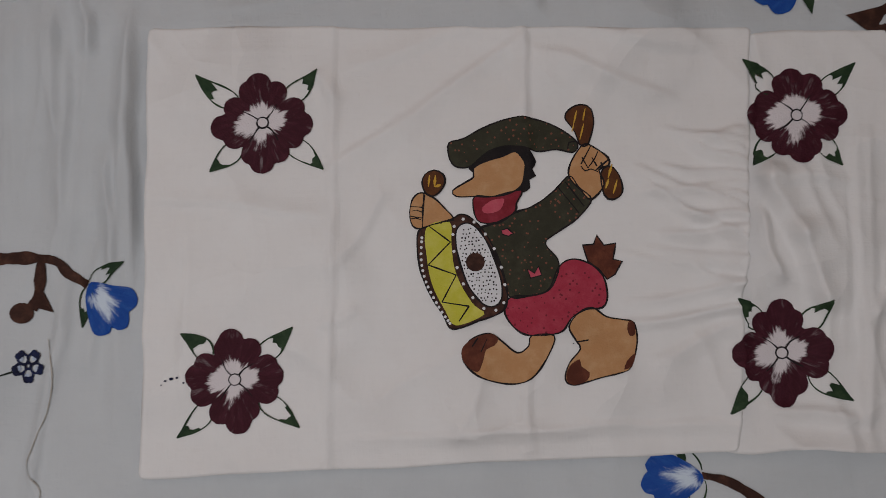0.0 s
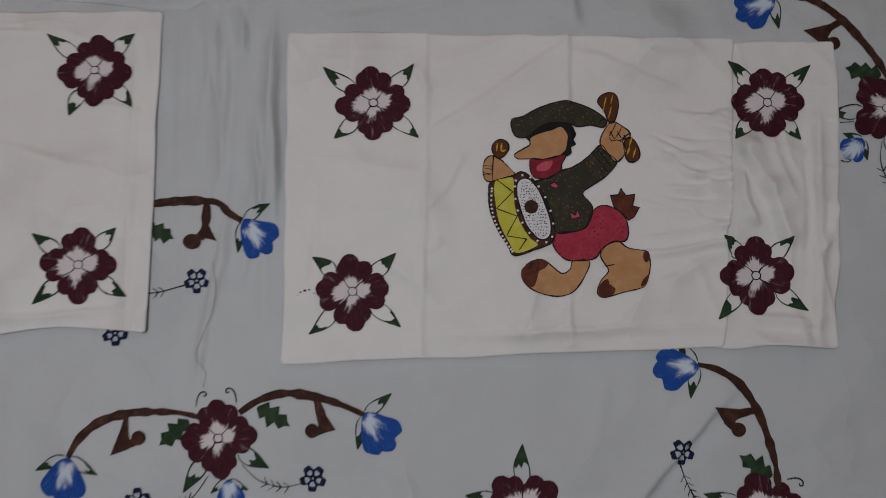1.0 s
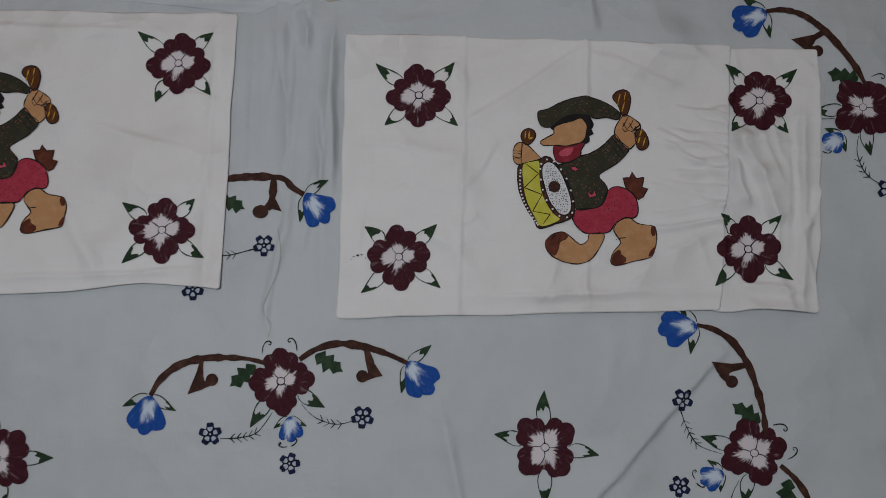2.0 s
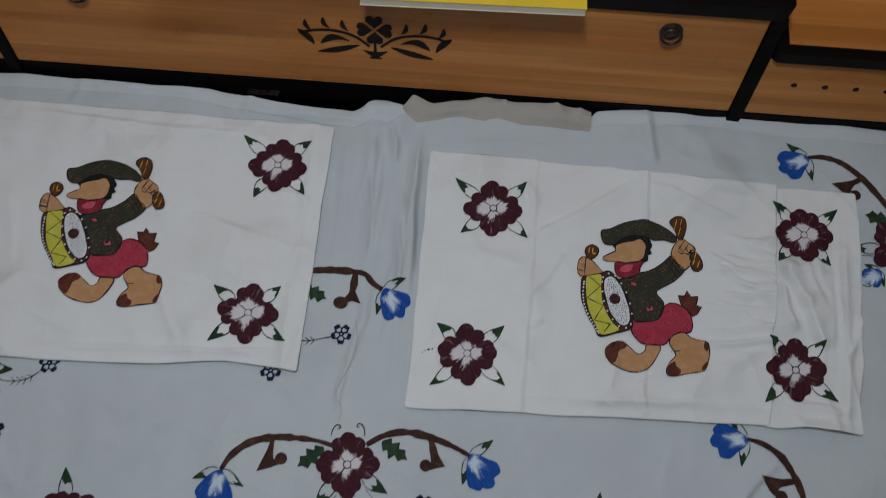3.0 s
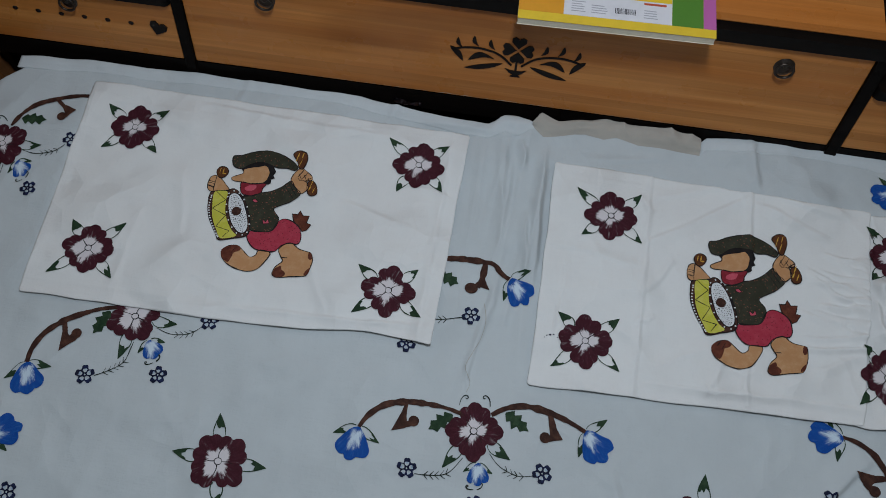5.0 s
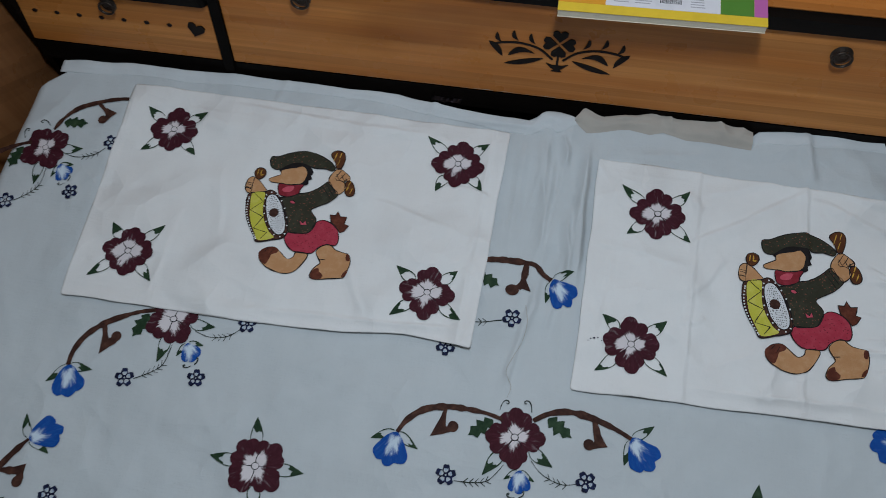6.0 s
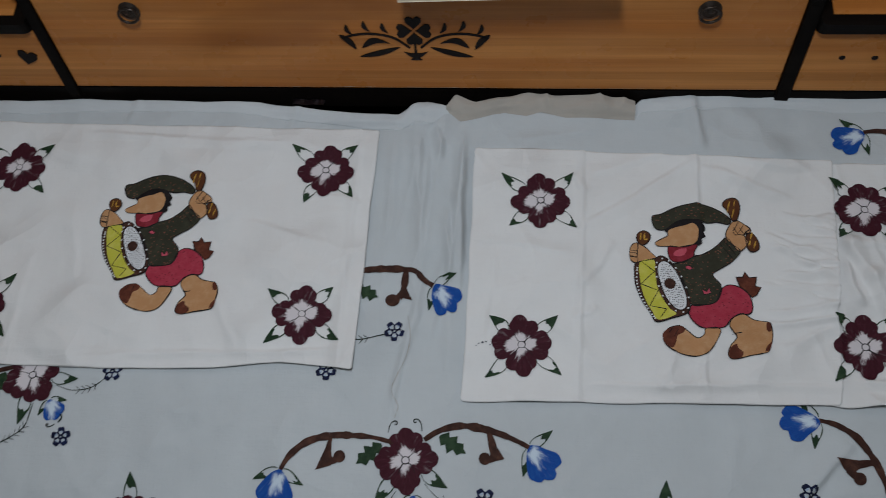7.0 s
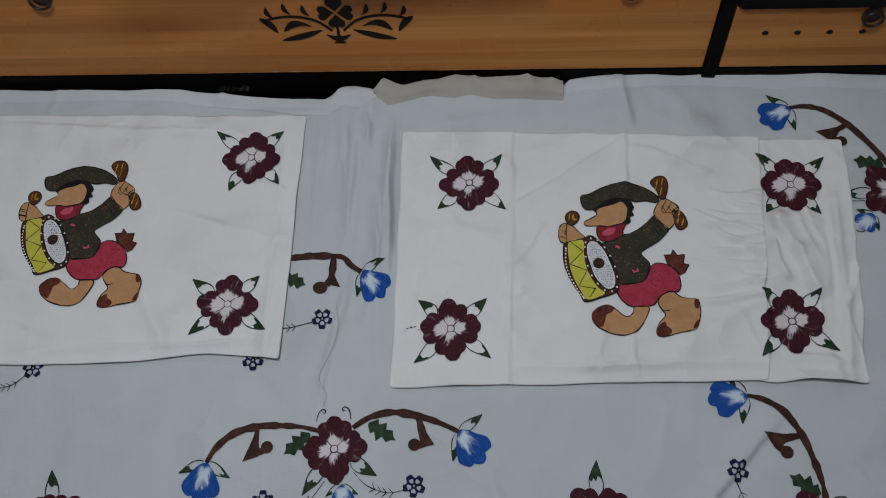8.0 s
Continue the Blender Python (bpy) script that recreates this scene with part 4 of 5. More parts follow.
def garland(parent, height, x, y, turn, seed, mirror=1, arms=(True, True), spread_far=(86, -52), reach=1.0):
    """Two arched brown branches from a maroon flower, each with a thorn and a hanging blue flower, and sprigs below."""
    a = radians(turn)
    rng = random.Random(seed)

    def to(u, v):
        u *= mirror
        return Vector((x + u * math.cos(a) - v * math.sin(a), y + u * math.sin(a) + v * math.cos(a)))

    def ang(d):
        return turn + (d if mirror > 0 else 180 - d)

    arches = {
        -1: [(-0.019, 0.028), (-0.050, 0.038), (-0.086, 0.043), (-0.121, 0.0440), (-0.157, 0.036), (-0.184, 0.017), (-0.199, -0.005)],
        1: [(0.030, 0.030), (0.055, 0.043), (0.086, 0.0495), (0.117, 0.045), (0.150, 0.034), (0.175, 0.022), (0.194, 0.011)],
    }
    hooks = {
        -1: ((-0.119, 0.043), (-0.123, 0.020), (-0.121, 0.004), (-0.105, 0.011), (-0.143, -0.008)),
        1: ((0.133, 0.037), (0.138, 0.012), (0.138, -0.002), (0.124, -0.003), (0.155, -0.005)),
    }
    for s in (-1, 1):
        if not arms[(s + 1) // 2]:
            continue
        arch = [(u * reach, v) for u, v in arches[s]]
        paint = Paint(height)
        paint.stroke(spline([to(*p) for p in arch], 0.005), (0.007, 0.0095, 0.0110, 0.0095, 0.0075), 1)
        branch = part("painted_branch", paint.lay(0), branch_mat, parent, "arched brown painted branch", Matrix.Translation((*to(*arch[0]), BED)))
        thorn = Paint(height)
        top, mid, foot, ball, tip = [(u * reach, v) for u, v in hooks[s]]
        thorn.stroke(spline([to(*top), to(*mid), to(*foot)], 0.005), (0.007, 0.010, 0.012), 1)
        q = to(*ball)
        thorn.dot(q.x, q.y, 0.0095, 1, 0, 14)
        thorn.stroke([to(*foot), to((foot[0] + ball[0]) / 2, (foot[1] + ball[1]) / 2 - 0.002), to(*ball)], (0.012, 0.012, 0.012), 1)
        corner = [to(mid[0] + s * 0.004, mid[1] + 0.006), to(*tip), to(foot[0] - s * 0.003, foot[1] - 0.006)]
        thorn.fill(corner, 1)
        part("painted_thorn", thorn.lay(0.012), branch_mat, branch, "", Matrix.Translation((*to(*top), BED)))
        end = to(*arch[-1])
        d = -102 if s < 0 else -54
        spread = ((67, -62) if s < 0 else spread_far)
        tulip(parent, height, end.x, end.y, ang(d), seed + s, 0.96, spread if mirror > 0 else (-spread[0], -spread[1]))
        q = to(-0.038, 0.027) if s < 0 else to(0.055, 0.035)
        holly(parent, height, q.x, q.y, ang(-36 if s > 0 else 215), 0.050, seed + 5 + s)
        tendril(parent, height, *to(s * 0.027, 0.044), ang(88 if s > 0 else 84), (1 if s > 0 else -1) * mirror, 0.030)
    down = {"leaves": ((ang(-35), 0.076), (ang(-128), 0.080))}
    flower(parent, height, x, y, down["leaves"], seed, 0.98, turn)
    drop_at = to(0.010, -0.054)
    tulip(parent, height, drop_at.x, drop_at.y, ang(-88), seed + 9, 0.62, (55, -60))
    for s, pts, tip in ((1, [(0.029, -0.037), (0.048, -0.058), (0.078, -0.071), (0.104, -0.069)], (0.120, -0.064)), (-1, [(-0.016, -0.046), (-0.040, -0.073), (-0.067, -0.079), (-0.097, -0.078)], (-0.111, -0.070))):
        sprig(parent, height, [to(*p) for p in pts], 0.45, 0.85)
        q = to(*tip)
        little_flower(parent, height, q.x, q.y, seed + 20 + s)
    tendril(parent, height, *to(0.010, -0.098), ang(20), 1.3, 0.020)
    tendril(parent, height, *to(0.004, -0.098), ang(190), -1.3, 0.020)
    q = to(0.006, -0.123)
    little_flower(parent, height, q.x, q.y, seed + 31, 0.0130)


# ---------------------------------------------------------------- drummer motif, painted as plain colour shapes
FIGURE = {
    "cap": ("olive", 2, True, True, [(-2.7, 12.1), (-1.3, 12.5), (0.5, 13.5), (2.7, 14.4), (4.7, 14.7), (7, 14.2), (9, 13.2), (10.3, 12), (9.8, 11.1), (8.2, 11.4), (6.2, 11.2), (4.2, 11.7), (2.2, 11.6), (0.5, 10.6), (-0.7, 9.6), (-2.1, 9.7), (-2.7, 10.7)]),
    "hair": ("black", 1.5, True, False, [(-0.8, 9.7), (0, 10.8), (2.2, 11.8), (4.7, 11.9), (6.1, 10.2), (5.7, 9.4), (6.1, 8.7), (5.4, 8.3), (5.5, 7.5), (4.6, 7), (3.8, 7.9), (4.5, 9.3), (4.1, 10.9), (2.7, 10.4), (1.3, 9.8), (0, 9)]),
    "head": ("tan", 2, True, True, [(-0.2, 9.5), (1.1, 10.2), (2.7, 10.7), (4, 11.2), (4.9, 10.1), (4.9, 9), (4.6, 7.8), (3.6, 7), (1.9, 6.6), (-0.1, 6.6), (-1.9, 6.6), (-2.3, 7.2), (-1.1, 8), (-0.2, 8.6)]),
    "scarf": ("scarf", 1.8, True, True, [(-0.1, 6.6), (1.6, 6.6), (3.6, 7.1), (4.7, 7.2), (4.1, 5.9), (4, 5.1), (2.5, 4.1), (1, 3.9), (0.2, 4.2), (-0.2, 5.3)]),
    "tongue": ("pink", 3, True, False, [(0.7, 5.5), (1.6, 6.2), (2.5, 6.4), (2.9, 6.3), (2.5, 5.3), (1.5, 4.9), (0.8, 5)]),
    "coat": ("olive", 2.2, True, True, [(0.5, 3.4), (2.5, 4), (4, 5), (5.9, 5.7), (7.9, 7.2), (9.4, 8.7), (10.4, 7.5), (11.6, 6.3), (10.2, 4.4), (8.2, 3), (7, 1.9), (8.2, 0.3), (8.2, -1.1), (7.3, -2.8), (5.3, -3.4), (3.4, -3.4), (2.7, -1.1), (1.7, 1.2)]),
    "patch_a": ("pink", 3, False, True, [(2.6, 3.2), (3.2, 3.4), (3.8, 2.9), (3.3, 2.6), (2.7, 2.8)]),
    "patch_b": ("pink", 3, False, True, [(5.2, -0.7), (5.9, -1.1), (6.3, -0.4), (6.6, -1.3), (5.5, -1.6)]),
    "shorts": ("red", 2.1, True, True, [(2.9, -4.8), (3.5, -3.5), (5.6, -3.3), (7.3, -2.7), (8.3, -0.5), (9.6, 0.3), (11.3, -0.1), (12.7, -1.4), (13.1, -3.4), (12.6, -4.5), (11, -4.7), (9.6, -5.5), (8.7, -6.8), (7.3, -7.2), (5, -7.2), (3.6, -6.2)]),
    "tail": ("rust", 1.6, False, True, [(10.7, 1.7), (11.8, 1.8), (12.1, 2.7), (12.8, 1.7), (14, 1.9), (13.7, 0.3), (14.6, 0.1), (13.9, -1.2), (13.1, -1.7), (12.3, -0.7), (11.2, 0.1)]),
    "leg_left": ("tan", 1.7, True, True, [(5.6, -7.3), (7.8, -7.3), (7.3, -9.1), (5.9, -11.2), (4.2, -12), (2.2, -11.9), (0.2, -11.2), (-1.1, -9.9), (-1.1, -8.6), (-0.1, -7.5), (1.5, -7.1), (2.7, -7.9), (4.2, -9), (5.3, -8.3)]),
    "toes": ("rust", 2.5, True, False, [(-1.1, -9.9), (-1.3, -8.6), (-0.2, -7.6), (1.5, -7.1), (2.3, -7.6), (1.9, -8.3), (1.1, -8.7), (0.8, -9.8), (0.2, -10.9)]),
    "leg_right": ("tan", 1.7, True, True, [(9.3, -6.4), (10.3, -5), (11.6, -4.5), (13, -5.4), (14.7, -5.7), (15.6, -6), (16, -7.7), (15.4, -10.3), (14.4, -10.9), (12.4, -11.4), (9.9, -12.1), (8.9, -11.6), (9.3, -10), (10.4, -8.6), (10, -7.8)]),
    "sole_a": ("rust", 2.5, True, False, [(9, -11.6), (9.3, -10.3), (10.3, -9.6), (10.5, -10.3), (11.3, -10.9), (11, -11.7), (9.7, -12.1)]),
    "sole_b": ("rust", 2.5, True, False, [(15.1, -5.8), (15.6, -6), (15.8, -7.1), (15.3, -7.3), (15, -6.6)]),
    "sole_c": ("rust", 2.5, True, False, [(15.8, -9), (15.5, -10.2), (14.7, -10.6), (15, -9.7)]),
    "fist_up": ("tan", 2.4, True, True, [(9.4, 8.6), (9.6, 10.1), (10.7, 11.8), (11.4, 11.9), (12.3, 11.4), (13.3, 10.6), (13.4, 9.8), (12.4, 9.3), (12.9, 7.8), (11.6, 6.3), (10.6, 7.2)]),
    "club_top": ("club", 2.2, True, True, [(9, 14.7), (9.7, 15.7), (10.7, 15.9), (11.6, 15.5), (11.9, 14.1), (11.6, 12.7), (11.2, 11.8), (10.5, 11.9), (10, 13.2)]),
    "club_end": ("club", 2.2, True, True, [(12.6, 9), (13.4, 9.7), (14.2, 9.1), (14.7, 7.8), (14.6, 6.8), (13.7, 6.3), (12.9, 6.8)]),
    "fist_low": ("tan", 2.4, True, True, [(-6.3, 3.6), (-6.6, 4.9), (-6.3, 6.4), (-5.4, 7), (-4.1, 6.4), (-3, 5.3), (-2.2, 4.4), (-2.6, 4.1), (-4.4, 3.7), (-5.5, 3.3)]),
    "club_low": ("club", 2.6, True, True, [(-5.4, 8), (-5.1, 8.9), (-4.2, 9.3), (-3.3, 8.9), (-3.1, 8), (-3.7, 7), (-4.5, 6.6), (-5.1, 7.1)]),
    "drum_hoop": ("branch", 2.6, True, True, [(-5.7, 3), (-4.7, 3.6), (-2.4, 4.3), (-1.5, 4.8), (-0.4, 4.4), (1, 2.9), (2.2, 0.6), (3.1, -2.2), (3.1, -4.3), (2.2, -5.2), (0.5, -5.8), (-2.2, -6.7), (-3.1, -5.4), (-4.4, -3.4), (-5.4, -1.1), (-5.8, 1.2)]),
    "drum_side": ("yellow", 2.9, True, False, [(-4.9, 3.4), (-2.6, 4), (-2.4, 1.8), (-2.1, -0.5), (-1.3, -2.5), (-0.1, -4.3), (0.9, -5.2), (-1.9, -6.3), (-3, -4.8), (-4.2, -2.5), (-4.8, 0.1)]),
    "drum_skin": ("white", 2.95, True, True, [(-1.9, 3.2), (-1.1, 3.9), (-0.1, 3.6), (0.9, 2.4), (1.9, 0.3), (2.6, -2), (2.6, -3.7), (1.9, -4.4), (0.8, -4.2), (-0.6, -2.5), (-1.4, -0.5), (-1.9, 1.5)]),
}
FIGURE_MATS = {"black": vein_mat, "olive": olive_mat, "red": red_mat, "scarf": scarf_mat, "pink": pink_mat, "tan": tan_mat, "rust": rust_mat, "club": club_mat, "gold": gold_mat, "yellow": yellow_mat, "white": drumhead_mat, "branch": branch_mat}


def drummer(parent, height, x, y, across, along, seed):
    """across, along: where one centimetre of the design's two directions leads, in metres."""
    rng = random.Random(seed)
    slots = {name: i for i, name in enumerate(FIGURE_MATS)}

    def to(p):
        return Vector((x + p[0] * across[0] + p[1] * along[0], y + p[0] * across[1] + p[1] * along[1]))

    paint = Paint(height)
    for name, (colour, layer, curved, outlined, points) in FIGURE.items():
        pts = [to(p) for p in points]
        rim = spline(pts, 0.005, True) if curved else pts
        paint.fill(rim, layer, slots[colour])
        if outlined:
            paint.stroke(rim if curved else spline_straight(pts), 0.0016, layer + 0.5, slots["black"], True)
    # drum: studs round the hoops, zigzag cords, dotted skin and its round patch
    skin = spline(FIGURE["drum_skin"][4], 0.9, True)
    middle = sum(skin, Vector((0, 0))) / len(skin)
    for q in skin[::2]:
        p = to(q + (q - middle).normalized() * 0.42)
        paint.dot(p.x, p.y, 0.0017, 4, slots["white"], 6)
    for q in spline([(-5.35, 2.4), (-5.4, 0.2), (-4.9, -2.0), (-3.6, -4.5), (-2.5, -6.1)], 0.62)[::1]:
        p = to(q)
        paint.dot(p.x, p.y, 0.0016, 4, slots["white"], 6)
    for a, b in (((-4.7, 3.6), (-2.5, 2.0)), ((-2.5, 2.0), (-4.7, -0.3)), ((-4.7, -0.3), (-1.9, -1.3)), ((-1.9, -1.3), (-3.3, -4.0)), ((-3.3, -4.0), (-0.6, -4.4)), ((-0.6, -4.4), (-1.6, -5.9))):
        p, q = to(a), to(b)
        paint.stroke([p.lerp(q, k / 4) for k in range(5)], 0.0013, 3, slots["black"])
    for row in range(-13, 14):
        for col in range(-7, 8):
            q = Vector((0.36 * col + 0.18 * (row % 2), 0.40 * row - 0.3)) + Vector((rng.uniform(-0.1, 0.1), rng.uniform(-0.1, 0.1)))
            q.x -= 0.27 * (q.y + 0.3)
            near = min((q - e).length for e in skin)
            if near > 0.30 and ((q.x - middle.x + 0.27 * (q.y - middle.y)) / 1.7) ** 2 + ((q.y - middle.y) / 4.2) ** 2 < 0.95:
                p = to(q)
                paint.dot(p.x, p.y, rng.uniform(0.0007, 0.0011), 3.2, slots["black"], 5)
    p = to((0.0, 0.0))
    paint.dot(p.x, p.y, 0.0095, 4, slots["branch"], 14)
    # gilt ticks on the two clubs
    for u, v, du, dv in ((10.0, 14.6, 0.15, 0.7), (10.9, 14.9, 0.1, 0.6), (10.7, 13.2, 0.2, 0.8), (9.8, 13.6, 0.1, 0.4), (13.5, 9.2, 0.2, 0.7), (14.0, 7.6, 0.2, 0.7), (13.2, 7.9, 0.15, 0.5), (-4.7, 8.2, 0.05, 0.6), (-4.1, 8.2, 0.05, 0.6), (-3.8, 7.7, 0.3, 0.1)):
        paint.stroke([to((u - du, v - dv)), to((u, v)), to((u + du, v + dv))], (0.0008, 0.0024, 0.0008), 4, slots["gold"])
    for a, b in (((8.3, 7.5), (10.4, 4.9)), ((9.0, 8.1), (10.9, 5.6)), ((-5.2, 6.9), (-5.3, 3.4)), ((-6.6, 5.6), (-5.3, 5.5)), ((-6.6, 4.6), (-5.3, 4.4)), ((10.7, 10.6), (11.3, 9.5)), ((11.7, 10.6), (12.2, 9.7)), ((12.6, 10.1), (12.8, 9.6)), ((-0.3, -8.4), (0.3, -7.5)), ((0.6, -8.9), (1.2, -7.6)), ((10.1, -7.9), (11.2, -7.7))):
        p, q = to(a), to(b)
        paint.stroke([p.lerp(q, k / 4) for k in range(5)], 0.0012, 3, slots["black"])
    for line in ([(10.6, 9.9), (11.2, 11.0), (11.6, 11.8)], [(11.3, 9.5), (12.0, 10.5), (12.3, 11.2)], [(12.0, 9.2), (12.8, 9.9), (13.3, 10.3)], [(10.6, 9.7), (11.0, 9.2), (11.6, 9.4), (12.3, 9.1)], [(9.3, 11.4), (9.4, 12.1), (10.2, 12.2)], [(0.2, 3.3), (2.2, 4.0), (4.0, 5.0)], [(-6.4, 5.1), (-5.9, 5.2), (-5.4, 5.0)], [(-6.5, 4.3), (-6.0, 4.4), (-5.4, 4.2)], [(-5.1, 6.8), (-5.3, 5.2), (-5.3, 3.6)]):
        paint.stroke(spline([to(q) for q in line], 0.004), (0.0011, 0.0015, 0.0010), 3.4, slots["black"])
    bm = paint.lay(0.0055)
    return part("painted_drummer_motif", bm, list(FIGURE_MATS.values()), parent, "drummer motif painted in olive, red, tan and yellow", Matrix.Translation((x, y, BED)))


def spline_straight(pts, step=0.008):
    out = []
    for i, p in enumerate(pts):
        q = pts[(i + 1) % len(pts)]
        n = max(1, int((q - p).length / step))
        out += [p.lerp(q, k / n) for k in range(n)]
    return out


# ---------------------------------------------------------------- pillow covers and sheet
def pillow_covers():
    left = thing("pillow_cover", (-0.48, 0.36, BED), "white cotton pillow cover with maroon flowers lying on the bed", "pillow cover", "pillow covers on the bed")
    part("cover_cloth", cloth_piece(LEFT_QUAD, left_height, 250, 150, 0.003, 0.0022, 12.0, 0.018), cover_mat, left)
    for x, y, leaves, seed in (
        (-0.756, 0.499, ((146, 0.080), (41, 0.073), (-41, 0.076), (-135, 0.074)), 41),
        (-0.764, 0.229, ((132, 0.070), (49, 0.080), (-41, 0.079), (-137, 0.083)), 42),
        (-0.178, 0.502, ((142, 0.083), (43, 0.072), (-45, 0.074), (-118, 0.070)), 43),
        (-0.191, 0.232, ((146, 0.075), (46, 0.067), (-33, 0.078), (-139, 0.077)), 44),
    ):
        flower(left, left_height, x, y, leaves, seed, 0.97)
    drummer(left, left_height, -0.5085, 0.3470, (0.01012, -0.00046), (-0.00063, 0.00969), 3)

    right = thing("pillow_cover", (0.45, 0.33, BED), "creased white cotton pillow cover with a crumpled flap on the bed", "pillow cover", "pillow covers on the bed")
    part("cover_cloth", cloth_piece(RIGHT_QUAD, right_height, 200, 150, 0.0028, 0.0022, 22.0), cover_mat, right)
    part("cover_flap", cloth_piece(FLAP_QUAD, flap_height, 64, 130, 0.009, 0.0022, 31.0), cover_mat, right, "crumpled white cotton flap")
    for x, y, leaves, seed, hh in (
        (0.207, 0.450, ((143, 0.084), (44, 0.076), (-39, 0.077), (-137, 0.071)), 51, right_height),
        (0.178, 0.191, ((139, 0.069), (41, 0.075), (-37, 0.078), (-136, 0.078)), 52, right_height),
        (0.747, 0.442, ((132, 0.076), (40, 0.081), (-49, 0.066), (-133, 0.065)), 53, over_edge),
        (0.720, 0.205, ((128, 0.067), (47, 0.067), (-36, 0.079), (-134, 0.078)), 54, over_edge),
    ):
        flower(right, hh, x, y, leaves, seed, 0.97)
    for x, y, r in ((0.108, 0.191, 0.0014), (0.114, 0.193, 0.0022), (0.120, 0.194, 0.0016), (0.127, 0.189, 0.0011), (0.515, 0.219, 0.0008), (0.104, 0.187, 0.0009)):
        smudge = Paint(right_height)
        smudge.dot(x, y, r, 0, 0, 7, 0.7)
        part("paint_smudge", smudge.lay(0), navy_mat, right, "small dark paint smudge", Matrix.Translation((x, y, BED)))
    drummer(right, right_height, 0.4200, 0.3020, (0.01, -0.00026), (0.0003, 0.01), 4)


def sheet_end(x):
    """How far the sheet reaches towards the headboard."""
    return float(np.interp(x, (-1.05, -0.67, -0.32, -0.215, -0.055, -0.02, 0.03, 0.07, 0.365, 0.385, 0.52, 0.95), (0.632, 0.645, 0.640, 0.628, 0.614, 0.634, 0.632, 0.622, 0.628, 0.652, 0.662, 0.655))) + 0.003 * ripple(x, 0, 15, 1, 2.0)


def hem_strip(x0, x1, seed):
    """The hem, turned back and paler than the sheet."""
    bm, rows, n = bmesh.new(), [], int((x1 - x0) / 0.006)
    for j in range(10):
        row, v = [], j / 9
        for i in range(n + 1):
            x = x0 + (x1 - x0) * i / n
            end = sheet_end(x) + 0.001
            wide = (0.026 + 0.008 * ripple(x, 0, 6, 1, seed)) * (0.25 + 0.75 * smooth((x1 - x) / 0.07))
            y = end - wide * (1 - v)
            curl = 0.0022 * math.sin(math.pi * v) + 0.004 * v * v * (1 + ripple(x, 0, 11, 1, seed + 2))
            bunch = math.exp(-((x + 0.005) / 0.03) ** 2)
            y += 0.004 * bunch * v - 0.012 * bunch * (1 - v) * (1 + ripple(x, 0, 30, 1, 3.0))
            fade = smooth((x1 - x) / 0.06) * smooth((x - x0) / 0.06)
            curl = curl * fade + fade * bunch * (0.006 * math.sin(math.pi * (0.15 + 0.75 * v)) + 0.012 * crumple(x, y, 22, 17, 2.0))
            row.append(bm.verts.new((x, y, sheet_height(x, y) + 0.0002 + 0.0004 * fade + curl * smooth(v * 1.6))))
        rows.append(row)
    for j in range(9):
        for i in range(n):
            bm.faces.new((rows[j][i], rows[j][i + 1], rows[j + 1][i + 1], rows[j + 1][i])).smooth = True
    rim = [e for e in bm.edges if e.is_boundary]
    for v in [v for v in bmesh.ops.extrude_edge_only(bm, edges=rim)["geom"] if isinstance(v, bmesh.types.BMVert)]:
        v.co.z -= 0.0022
    bmesh.ops.recalc_face_normals(bm, faces=bm.faces[:])
    return bm


